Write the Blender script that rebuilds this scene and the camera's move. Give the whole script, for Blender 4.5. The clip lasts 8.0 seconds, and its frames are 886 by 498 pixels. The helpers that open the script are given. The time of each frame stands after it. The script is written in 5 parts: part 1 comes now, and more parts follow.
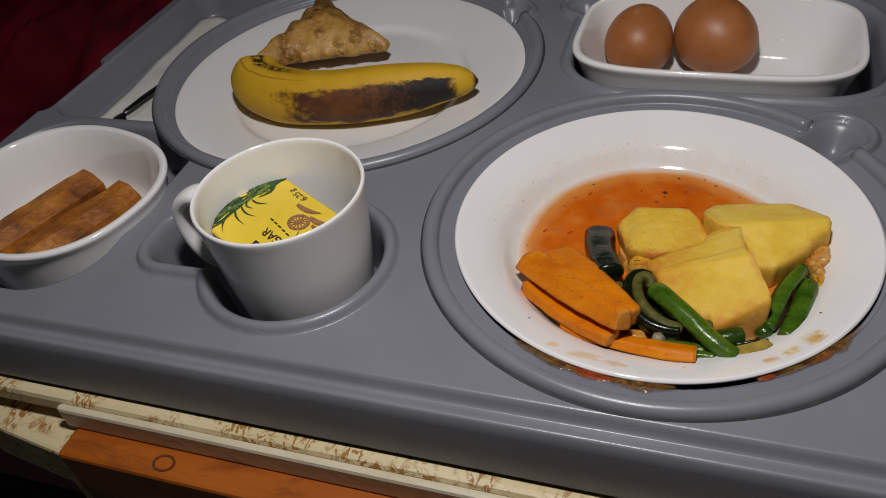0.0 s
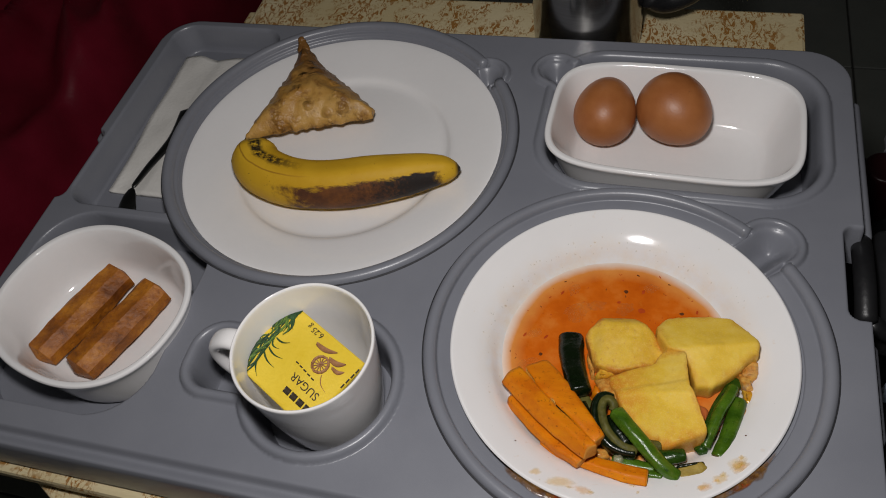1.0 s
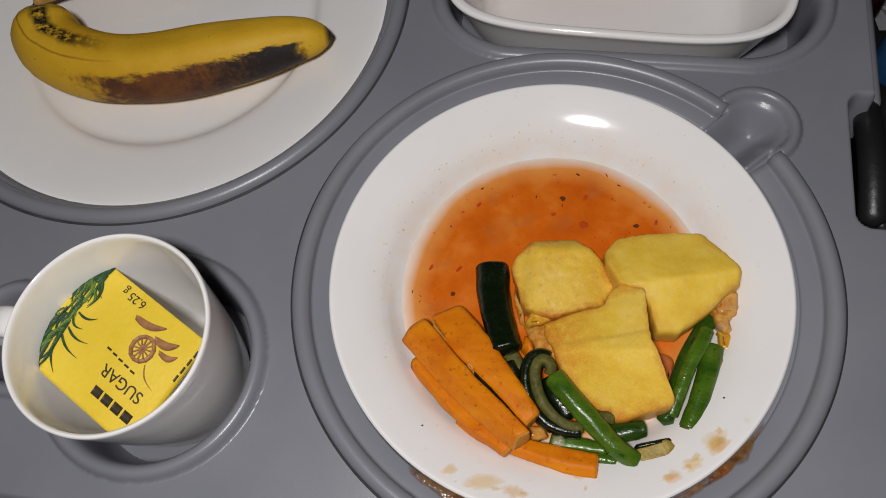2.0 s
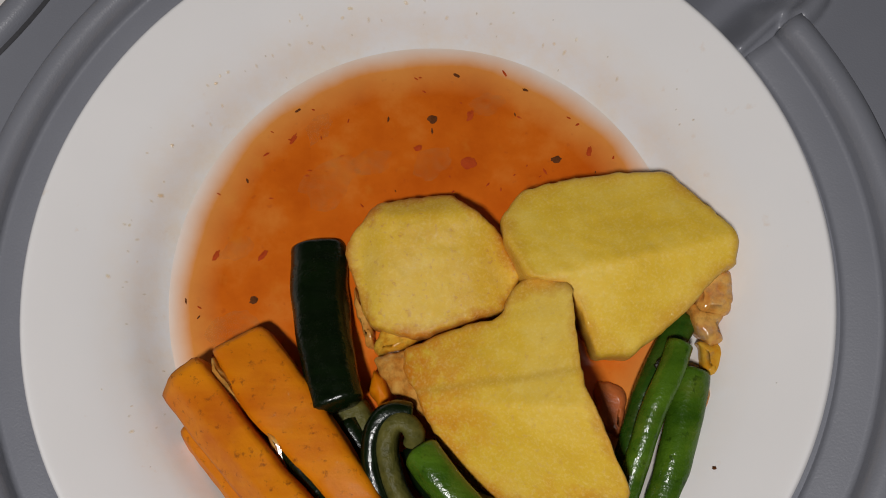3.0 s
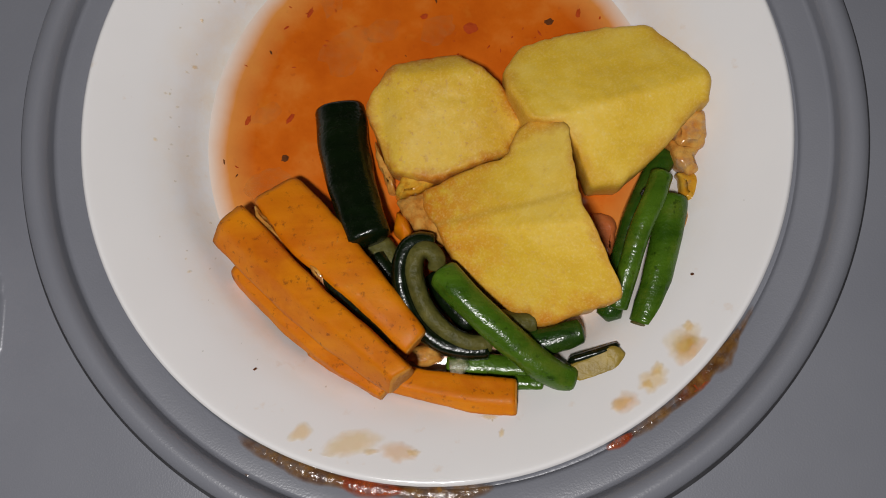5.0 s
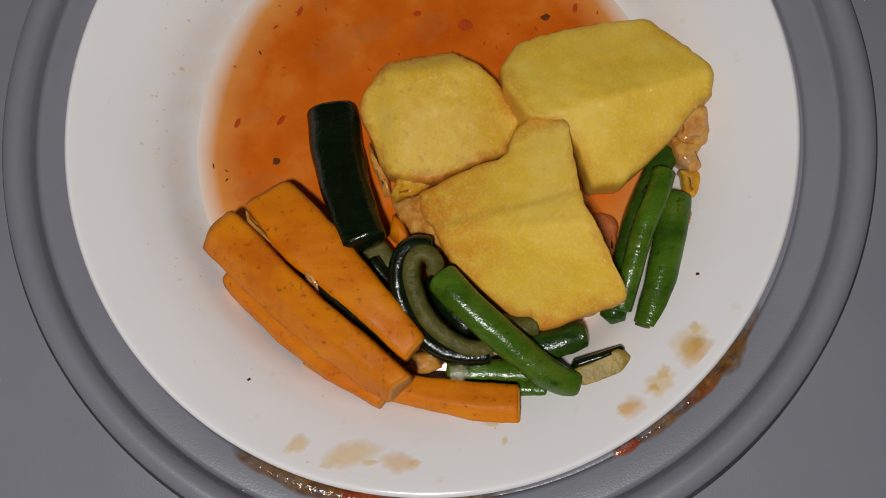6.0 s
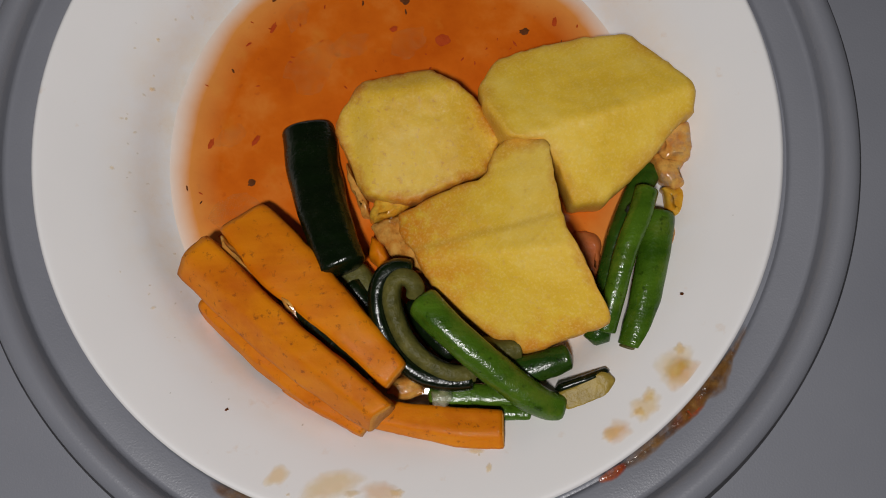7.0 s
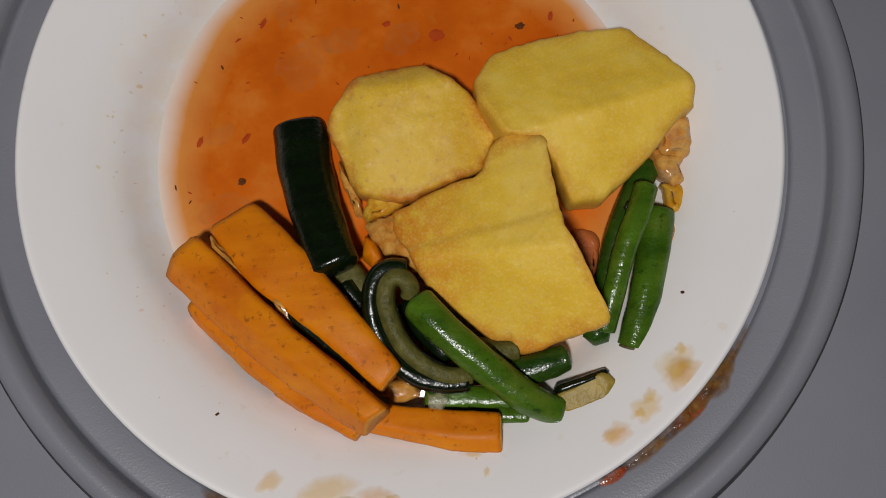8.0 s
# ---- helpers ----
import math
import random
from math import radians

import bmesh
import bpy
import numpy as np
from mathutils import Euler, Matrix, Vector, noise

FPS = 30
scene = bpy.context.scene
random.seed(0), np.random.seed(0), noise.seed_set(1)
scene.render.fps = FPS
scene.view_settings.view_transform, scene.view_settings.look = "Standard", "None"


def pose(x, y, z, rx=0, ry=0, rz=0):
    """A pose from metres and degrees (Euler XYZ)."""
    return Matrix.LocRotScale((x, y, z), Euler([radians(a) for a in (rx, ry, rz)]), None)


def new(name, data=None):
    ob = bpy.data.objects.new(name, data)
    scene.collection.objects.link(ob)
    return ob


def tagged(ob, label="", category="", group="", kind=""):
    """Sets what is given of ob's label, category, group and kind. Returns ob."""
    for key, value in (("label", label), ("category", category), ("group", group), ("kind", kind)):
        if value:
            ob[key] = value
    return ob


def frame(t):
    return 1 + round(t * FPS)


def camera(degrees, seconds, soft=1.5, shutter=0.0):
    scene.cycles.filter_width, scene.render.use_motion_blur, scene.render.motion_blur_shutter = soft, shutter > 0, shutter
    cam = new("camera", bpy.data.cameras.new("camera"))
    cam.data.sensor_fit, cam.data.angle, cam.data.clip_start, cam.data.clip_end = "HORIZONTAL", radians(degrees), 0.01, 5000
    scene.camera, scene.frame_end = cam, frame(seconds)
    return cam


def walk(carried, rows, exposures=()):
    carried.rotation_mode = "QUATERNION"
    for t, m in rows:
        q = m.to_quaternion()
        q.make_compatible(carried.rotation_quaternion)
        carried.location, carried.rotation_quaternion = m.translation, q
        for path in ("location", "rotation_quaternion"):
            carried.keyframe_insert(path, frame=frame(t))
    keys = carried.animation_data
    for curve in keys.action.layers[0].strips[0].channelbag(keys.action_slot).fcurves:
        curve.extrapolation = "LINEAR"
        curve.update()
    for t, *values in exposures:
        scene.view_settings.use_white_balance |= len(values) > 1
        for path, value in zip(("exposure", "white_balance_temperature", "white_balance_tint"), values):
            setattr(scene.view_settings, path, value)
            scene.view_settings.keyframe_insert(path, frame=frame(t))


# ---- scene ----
cam = camera(59.8, 8.0, 1.0)
ZT = 0.80  # height of the tray's top face above the floor
ROWS = [
    (0.0, 0.0133, -0.2829, 0.2362, 48.35, 7.03, 17.12),
    (0.5, 0.0026, -0.2666, 0.3204, 43.14, 7.37, 15.56),
    (1.0, 0.0038, -0.2198, 0.3811, 36.74, 7.41, 13.76),
    (1.2, 0.0022, -0.2153, 0.3998, 33.87, 7.38, 12.78),
    (2.3, -0.0016, -0.0732, 0.2349, 19.64, 4.78, 5.96),
    (2.5, 0.0081, -0.0552, 0.1988, 17.60, 4.47, 4.71),
    (3.0, 0.0199, -0.0354, 0.1732, 13.32, 3.82, 2.67),
    (3.5, 0.0208, -0.0373, 0.1839, 9.36, 2.82, 2.01),
    (4.0, 0.0253, -0.0369, 0.2132, 7.58, 2.27, 1.43),
    (4.5, 0.0186, -0.0422, 0.2220, 8.38, 2.73, 0.74),
    (5.0, 0.0123, -0.0618, 0.1959, 7.82, 2.61, -0.02),
    (5.2, 0.0115, -0.0653, 0.1975, 8.15, 2.96, -0.15),
    (6.5, 0.0105, -0.0561, 0.1864, 7.60, 1.49, -1.61),
    (7.0, 0.0121, -0.0522, 0.1872, 7.25, 1.24, -2.06),
    (7.5, 0.0154, -0.0475, 0.1816, 6.89, 1.17, -2.32),
    (8.0, 0.0119, -0.0521, 0.1827, 7.32, 0.90, -2.47),
]
EXPOSURES = [(0.0, 0.0), (1.2, 0.05), (2.3, 0.16), (2.5, 0.13), (3.0, -0.08), (3.5, -0.16), (4.0, -0.28), (4.5, -0.10), (5.0, -0.04), (5.2, -0.04), (6.5, -0.14), (8.0, -0.13)]
walk(cam, [(t, pose(x, y, ZT + z, rx, ry, rz)) for t, x, y, z, rx, ry, rz in ROWS], EXPOSURES)

# ---- light: a dark room at night and the small white torch of the phone ----
world = bpy.data.worlds.new("night_room")
scene.world = world
world.use_nodes = True
world.node_tree.nodes["Background"].inputs[0].default_value = (0.9, 0.95, 1.0, 1)
world.node_tree.nodes["Background"].inputs[1].default_value = 0.004
torch = bpy.data.lights.new("phone_torch", "POINT")
torch.energy = 6.0
torch.shadow_soft_size = 0.022
torch.color = (1.0, 0.972, 0.965)
torch_ob = new("phone_torch", torch)
torch_ob.location = (-0.030, -0.145, ZT + 0.410)


# ---- materials ----
class Mat:
    """A small node-tree writer for one Principled material in object coordinates (metres)."""

    def __init__(self, name, rough=0.5, metal=0.0, spec=0.5):
        self.m = bpy.data.materials.new(name)
        self.m.use_nodes = True
        self.t = self.m.node_tree
        self.b = self.t.nodes["Principled BSDF"]
        self.set("Roughness", rough)
        self.set("Metallic", metal)
        self.set("Specular IOR Level", spec)
        self.tc = self.t.nodes.new("ShaderNodeTexCoord")

    def set(self, key, value):
        self.b.inputs[key].default_value = value
        return self

    def node(self, kind, **inputs):
        n = self.t.nodes.new(kind)
        for key, v in inputs.items():
            self.plug(n.inputs[key.replace("_", " ")], v)
        return n

    def plug(self, socket, v):
        if isinstance(v, bpy.types.NodeSocket):
            self.t.links.new(v, socket)
        else:
            socket.default_value = v

    def coord(self, sx=1, sy=1, sz=1, rot=(0, 0, 0), off=(0, 0, 0)):
        n = self.node("ShaderNodeMapping", Scale=(sx, sy, sz), Rotation=rot, Location=off)
        self.t.links.new(self.tc.outputs["Object"], n.inputs["Vector"])
        return n.outputs[0]

    def noise(self, scale, detail=4, rough=0.55, vec=None, dist=0.0):
        n = self.node("ShaderNodeTexNoise", Scale=scale, Detail=detail, Roughness=rough, Distortion=dist, Vector=vec or self.coord())
        return n.outputs["Fac"]

    def ramp(self, fac, *stops):
        n = self.t.nodes.new("ShaderNodeValToRGB")
        e = n.color_ramp.elements
        while len(e) < len(stops):
            e.new(0.5)
        for el, (p, c) in zip(e, stops):
            el.position = p
            el.color = (*c, 1) if len(c) == 3 else c
        self.t.links.new(fac, n.inputs[0])
        return n.outputs[0]

    def step(self, fac, a, b):
        n = self.node("ShaderNodeMapRange", Value=fac)
        n.inputs["From Min"].default_value, n.inputs["From Max"].default_value = a, b
        return n.outputs[0]

    def math(self, op, a, b=0.0):
        n = self.t.nodes.new("ShaderNodeMath")
        n.operation = op
        self.plug(n.inputs[0], a)
        self.plug(n.inputs[1], b)
        return n.outputs[0]

    def mix(self, fac, a, b):
        n = self.t.nodes.new("ShaderNodeMix")
        n.data_type = "RGBA"
        self.plug(n.inputs[0], fac)
        self.plug(n.inputs[6], (*a, 1) if isinstance(a, tuple) else a)
        self.plug(n.inputs[7], (*b, 1) if isinstance(b, tuple) else b)
        return n.outputs[2]

    def xyz(self):
        n = self.t.nodes.new("ShaderNodeSeparateXYZ")
        self.t.links.new(self.tc.outputs["Object"], n.inputs[0])
        return n.outputs

    def random(self):
        return self.t.nodes.new("ShaderNodeObjectInfo").outputs["Random"]

    def color(self, c):
        self.plug(self.b.inputs["Base Color"], (*c, 1) if isinstance(c, tuple) else c)
        return self

    def rough(self, fac, a, b):
        n = self.node("ShaderNodeMapRange", Value=fac)
        n.inputs["To Min"].default_value, n.inputs["To Max"].default_value = a, b
        self.t.links.new(n.outputs[0], self.b.inputs["Roughness"])
        return self

    def wet(self, scale, depth, weight, rough=0.08):
        """A thin wet coat with its own fine ripples, which break the lamp's reflection into glints."""
        self.set("Coat Weight", weight).set("Coat Roughness", rough)
        n = self.node("ShaderNodeBump", Height=self.noise(scale, 3, 0.6), Strength=1.0, Distance=depth)
        self.t.links.new(n.outputs[0], self.b.inputs["Coat Normal"])
        return self

    def bump(self, fac, depth, strength=1.0):
        n = self.node("ShaderNodeBump", Height=fac, Strength=strength, Distance=depth)
        if self.b.inputs["Normal"].links:
            self.t.links.new(self.b.inputs["Normal"].links[0].from_socket, n.inputs["Normal"])
        self.t.links.new(n.outputs[0], self.b.inputs["Normal"])
        return self


def simple(name, a, b, scale, rough, depth=0.0002, fine=None, metal=0.0, spec=0.5, r2=None):
    """Two tones blended by noise, with a fine relief."""
    m = Mat(name, rough, metal, spec)
    n = m.noise(scale)
    f = m.noise(fine or scale * 9, 3)
    m.color(m.mix(m.step(m.math("ADD", m.math("MULTIPLY", n, 0.75), m.math("MULTIPLY", f, 0.25)), 0.32, 0.68), a, b))
    m.rough(n, rough, r2 if r2 is not None else rough * 1.25)
    if depth:
        m.bump(f, depth)
    return m.m


def film(name, a, b, low, high, most=0.9, relief=0.0006, soft=False):
    """A wet, uneven, partly see-through film of sauce."""
    m = Mat(name, 0.14)
    n = m.noise(330, 4, 0.6)
    m.color(m.mix(m.step(n, 0.35, 0.65), a, b))
    m.bump(m.noise(600, 3), relief)
    clear = m.t.nodes.new("ShaderNodeBsdfTransparent")
    blend = m.t.nodes.new("ShaderNodeMixShader")
    fac = m.math("ADD", 1 - most, m.math("MULTIPLY", m.step(m.noise(420, 4, 0.65), low, high), most))
    if soft:
        body = m.t.nodes.new("ShaderNodeAttribute")
        body.attribute_name = "body"
        thick = m.step(m.math("ADD", body.outputs["Fac"], m.math("MULTIPLY", m.math("SUBTRACT", m.noise(200, 4, 0.65), 0.5), 0.9)), 1.0, 0.12)
        fac = m.math("MAXIMUM", fac, thick)
    m.t.links.new(fac, blend.inputs[0])
    m.t.links.new(m.b.outputs[0], blend.inputs[1])
    m.t.links.new(clear.outputs[0], blend.inputs[2])
    m.t.links.new(blend.outputs[0], m.t.nodes["Material Output"].inputs["Surface"])
    return m.m


def dried(name, a, b, most):
    """A dried film of sauce on white glaze, thinning out to the glaze at its edge."""
    m = Mat(name, 0.14)
    body = m.t.nodes.new("ShaderNodeAttribute")
    body.attribute_name = "body"
    thick = m.step(m.math("ADD", body.outputs["Fac"], m.math("MULTIPLY", m.math("SUBTRACT", m.noise(220, 5, 0.65), 0.5), 1.1)), 0.15, 0.95)
    m.color(m.mix(m.step(m.noise(330, 4, 0.6), 0.35, 0.65), a, b))
    m.plug(m.b.inputs["Alpha"], m.math("MULTIPLY", thick, most))
    m.bump(m.math("MULTIPLY", thick, m.noise(700, 3)), 0.00012)
    return m.m


def tray_material():
    m = Mat("grey_moulded_plastic", 0.34)
    big, peel = m.noise(14, 4), m.noise(2000, 2, 0.5)
    m.color(m.mix(m.step(big, 0.3, 0.7), (0.176, 0.182, 0.208), (0.204, 0.210, 0.236)))
    m.rough(big, 0.27, 0.37)
    m.bump(peel, 0.00005).bump(m.noise(90, 3), 0.00006)
    return m.m


def soup_plate_material():
    m = Mat("stained_porcelain", 0.13)
    p = m.xyz()
    r = m.math("SQRT", m.math("ADD", m.math("MULTIPLY", p[0], p[0]), m.math("MULTIPLY", p[1], p[1])))
    film = m.math("MULTIPLY", m.step(r, 0.081, 0.064), m.step(m.noise(70, 5, 0.7), 0.38, 0.66))
    spots = m.math("MULTIPLY", m.step(m.noise(150, 4, 0.6), 0.66, 0.78), m.step(r, 0.0, 0.1))
    base = m.mix(m.step(m.noise(20, 3), 0.3, 0.7), (0.79, 0.775, 0.765), (0.825, 0.81, 0.80))
    c = m.mix(m.math("MULTIPLY", film, 0.45), base, (0.80, 0.60, 0.36))
    m.color(m.mix(m.math("MULTIPLY", spots, 0.35), c, (0.62, 0.36, 0.14)))
    m.rough(m.noise(60, 4), 0.06, 0.12)
    m.bump(m.math("MULTIPLY", film, m.noise(500, 2)), 0.00009)
    return m.m


def soup_material():
    m = Mat("thin_tomato_broth", 0.12)
    p = m.xyz()
    r = m.math("SQRT", m.math("ADD", m.math("MULTIPLY", p[0], p[0]), m.math("MULTIPLY", p[1], p[1])))
    r = m.math("ADD", r, m.math("MULTIPLY", m.math("SUBTRACT", m.noise(45, 4), 0.5), 0.005))
    cloud, fat = m.noise(55, 5, 0.6), m.noise(140, 3, 0.6)
    c = m.ramp(cloud, (0.25, (0.50, 0.080, 0.003)), (0.52, (0.63, 0.130, 0.007)), (0.72, (0.69, 0.205, 0.028)))
    c = m.mix(m.math("MULTIPLY", m.step(fat, 0.58, 0.72), 0.4), c, (0.62, 0.20, 0.02))
    c = m.mix(m.math("MULTIPLY", m.step(m.noise(420, 2), 0.66, 0.74), 0.3), c, (0.42, 0.06, 0.012))
    c = m.mix(m.math("MULTIPLY", m.step(r, 0.052, 0.064), 0.8), c, (0.77, 0.36, 0.09))
    m.color(m.mix(m.step(r, 0.0605, 0.0672), c, (0.815, 0.76, 0.71)))
    m.bump(m.noise(160, 3), 0.00012)
    return m.m


def potato_material(name, stain, edge=False):
    m = Mat(name, 0.3, spec=0.3)
    n, f = m.noise(45, 5), m.noise(700, 3, 0.6)
    c = m.ramp(m.math("ADD", m.math("MULTIPLY", n, 0.7), m.math("MULTIPLY", m.noise(190, 4, 0.6), 0.3)), (0.34, (0.70, 0.430, 0.018)), (0.5, (0.77, 0.505, 0.040)), (0.66, (0.81, 0.575, 0.10)))
    c = m.mix(m.math("MULTIPLY", m.step(m.noise(60, 6, 0.7, m.coord(off=(3, 1, 2))), 0.46, 0.70), stain), c, (0.55, 0.22, 0.03))
    c = m.mix(min(1.0, 0.95 * stain), c, (0.60, 0.33, 0.012))
    rim = m.t.nodes.new("ShaderNodeAttribute")
    rim.attribute_name = "rim"
    crust = m.math("ADD", rim.outputs["Fac"], m.math("MULTIPLY", m.math("SUBTRACT", m.noise(110, 5, 0.65), 0.5), 0.9))
    c = m.mix(m.math("MULTIPLY", m.step(crust, 0.74, 1.02), 0.35 + 1.8 * stain), c, (0.50, 0.165, 0.007))
    if edge:
        p = m.xyz()
        wob = m.math("MULTIPLY", m.math("SUBTRACT", m.noise(140, 4), 0.5), 0.02)
        near = m.math("MAXIMUM", m.step(m.math("ADD", p[0], wob), 0.021, 0.000), m.step(m.math("ADD", p[1], wob), -0.045, -0.057))
        c = m.mix(m.math("MULTIPLY", m.math("MULTIPLY", near, m.step(m.noise(260, 4, 0.65), 0.30, 0.55)), 0.85), c, (0.64, 0.20, 0.006))
        line = m.math("ABSOLUTE", m.math("ADD", m.math("ADD", p[1], m.math("MULTIPLY", p[0], -0.15)), m.math("ADD", 0.0275, m.math("MULTIPLY", wob, 0.12))))
        c = m.mix(m.math("MULTIPLY", m.step(line, 0.0016, 0.0002), 0.45), c, (0.50, 0.29, 0.03))
    c = m.mix(m.math("MULTIPLY", m.step(f, 0.60, 0.68), 1.5 * stain), c, (0.46, 0.13, 0.005))
    # fine pale specks in the base colour stand in for wet glints
    c = m.mix(m.math("MULTIPLY", m.step(m.noise(1400, 3, 0.6), 0.48, 0.72), 0.3), c, (0.83, 0.66, 0.27))
    m.color(c)
    m.set("Subsurface Weight", 0.06).set("Subsurface Radius", (0.006, 0.004, 0.0012)).set("Subsurface Scale", 0.5)
    m.rough(m.noise(900, 2), 0.45, 0.8)
    m.wet(1200, 0.00035, 0.28, 0.08)
    m.bump(m.noise(170, 5, 0.6), 0.00007).bump(m.noise(1600, 2), 0.00004)
    return m.m


def carrot_material():
    m = Mat("cooked_carrot", 0.25, spec=0.2)
    grain = m.noise(140, 4, 0.6, m.coord(0.16, 1, 1))
    c = m.mix(m.step(grain, 0.3, 0.7), (0.58, 0.142, 0.000), (0.70, 0.225, 0.001))
    c = m.mix(m.math("MULTIPLY", m.step(m.noise(430, 5, 0.7), 0.58, 0.68), 0.75), c, (0.20, 0.045, 0.004))
    c = m.mix(m.math("MULTIPLY", m.step(m.noise(65, 5, 0.65), 0.52, 0.72), 0.5), c, (0.44, 0.075, 0.0))
    m.color(c)
    m.set("Subsurface Weight", 0.1).set("Subsurface Radius", (0.006, 0.002, 0.0006)).set("Subsurface Scale", 0.5)
    m.rough(m.noise(500, 3), 0.4, 0.7)
    m.wet(900, 0.0004, 0.14, 0.07)
    m.bump(grain, 0.00010).bump(m.noise(240, 4), 0.00004).bump(m.noise(1700, 2), 0.00004)
    return m.m


def bean_material(name, a, b, relief=1.0):
    m = Mat(name, 0.2)
    grain = m.noise(160, 4, 0.6, m.coord(0.15, 1, 1))
    c = m.mix(m.step(grain, 0.32, 0.7), a, b)
    c = m.mix(m.math("MULTIPLY", m.step(m.noise(110, 5, 0.65), 0.5, 0.68), 0.55), c, tuple(k * v for k, v in zip((1.5, 0.95, 1.6), b)))
    c = m.mix(m.math("MULTIPLY", m.step(m.noise(420, 3, 0.6), 0.62, 0.7), 0.6), c, tuple(0.35 * v for v in a))
    m.color(c)
    m.rough(m.noise(500, 3), 0.08, 0.40)
    m.bump(grain, 0.0003 * relief).bump(m.noise(260, 4), 0.00022 * relief).bump(m.noise(1300, 2), 0.00013 * relief)
    return m.m


def banana_material():
    """Lengthwise position in u, round the fruit in v, from the mesh's own map."""
    m = Mat("ripe_banana_skin", 0.5, spec=0.3)
    uv = m.t.nodes.new("ShaderNodeSeparateXYZ")
    m.t.links.new(m.tc.outputs["UV"], uv.inputs[0])
    u, v = uv.outputs[0], uv.outputs[1]
    n, f, streak = m.noise(75, 5, 0.65), m.noise(420, 4, 0.6), m.noise(120, 5, 0.7, m.coord(0.3, 1, 1))
    c = m.mix(m.step(m.noise(30, 3), 0.3, 0.7), (0.52, 0.285, 0.010), (0.64, 0.38, 0.022))
    low = m.step(m.math("ADD", v, m.math("MULTIPLY", m.math("SUBTRACT", streak, 0.5), 0.4)), 0.84, 0.90)
    late = m.step(m.math("ADD", u, m.math("MULTIPLY", m.math("SUBTRACT", n, 0.5), 0.5)), 0.32, 0.42)
    early = m.step(m.math("ADD", u, m.math("MULTIPLY", m.math("SUBTRACT", n, 0.5), 0.25)), 0.95, 0.90)
    brown = m.math("MULTIPLY", m.math("MULTIPLY", low, late), early)
    c = m.mix(brown, c, m.mix(m.step(n, 0.35, 0.65), (0.16, 0.055, 0.012), (0.07, 0.026, 0.012)))
    black = m.math("MULTIPLY", brown, m.step(m.math("ADD", u, m.math("MULTIPLY", m.math("SUBTRACT", f, 0.5), 0.5)), 0.58, 0.78))
    c = m.mix(black, c, (0.018, 0.013, 0.011))
    ridge = m.math("MULTIPLY", m.step(m.math("ABSOLUTE", m.math("SUBTRACT", m.math("ADD", v, m.math("MULTIPLY", n, 0.16)), 0.48)), 0.15, 0.07), m.math("MULTIPLY", m.step(u, 0.40, 0.26), m.step(u, 0.02, 0.05)))
    crease = m.math("MULTIPLY", m.step(m.math("ABSOLUTE", m.math("SUBTRACT", m.math("ADD", v, m.math("MULTIPLY", n, 0.05)), 0.72)), 0.022, 0.004), m.step(u, 0.45, 0.30))
    c = m.mix(m.math("MULTIPLY", crease, 0.7), c, (0.22, 0.09, 0.008))
    c = m.mix(m.math("MULTIPLY", ridge, m.step(m.noise(260, 4, 0.7), 0.38, 0.52)), c, (0.02, 0.014, 0.008))
    c = m.mix(m.math("MULTIPLY", m.step(f, 0.68, 0.72), 0.85), c, (0.05, 0.02, 0.008))
    c = m.mix(m.step(u, 0.978, 0.992), c, (0.02, 0.015, 0.01))
    m.color(c)
    m.rough(n, 0.5, 0.7)
    m.bump(f, 0.0002).bump(n, 0.0006)
    return m.m


def samosa_material():
    m = Mat("fried_pastry", 0.42)
    n, f = m.noise(38, 5, 0.6), m.noise(240, 4, 0.6)
    vor = m.node("ShaderNodeTexVoronoi", Scale=88.0, Vector=m.coord())
    blister = m.math("MULTIPLY", m.step(vor.outputs["Distance"], 0.46, 0.16), m.step(m.noise(55, 3, 0.6, m.coord(off=(0.4, 0.1, 0.3))), 0.45, 0.58))
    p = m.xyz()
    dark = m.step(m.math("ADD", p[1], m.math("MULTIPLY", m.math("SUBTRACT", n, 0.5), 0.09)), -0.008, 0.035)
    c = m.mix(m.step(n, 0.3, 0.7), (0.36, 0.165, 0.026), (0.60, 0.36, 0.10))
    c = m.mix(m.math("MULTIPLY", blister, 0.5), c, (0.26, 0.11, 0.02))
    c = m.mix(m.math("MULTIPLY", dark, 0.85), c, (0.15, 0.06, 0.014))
    c = m.mix(m.math("MULTIPLY", m.step(f, 0.6, 0.75), 0.5), c, (0.22, 0.09, 0.02))
    c = m.mix(m.math("MULTIPLY", m.step(m.noise(70, 5, 0.7, m.coord(off=(2, 5, 1))), 0.50, 0.66), 0.75), c, (0.13, 0.045, 0.008))
    m.color(c)
    m.rough(f, 0.3, 0.6)
    m.bump(blister, 0.0022).bump(f, 0.0008)
    return m.m


def pastry_roll_material():
    m = Mat("fried_roll_crust", 0.45)
    n, f = m.noise(60, 5, 0.65), m.noise(300, 4, 0.6, m.coord(1, 1, 1))
    c = m.ramp(n, (0.30, (0.14, 0.036, 0.002)), (0.48, (0.31, 0.094, 0.004)), (0.66, (0.50, 0.185, 0.011)))
    m.color(m.mix(m.math("MULTIPLY", m.step(f, 0.55, 0.7), 0.5), c, (0.08, 0.022, 0.004)))
    m.rough(f, 0.4, 0.7)
    m.bump(f, 0.0007).bump(m.noise(140, 4), 0.0008)
    return m.m


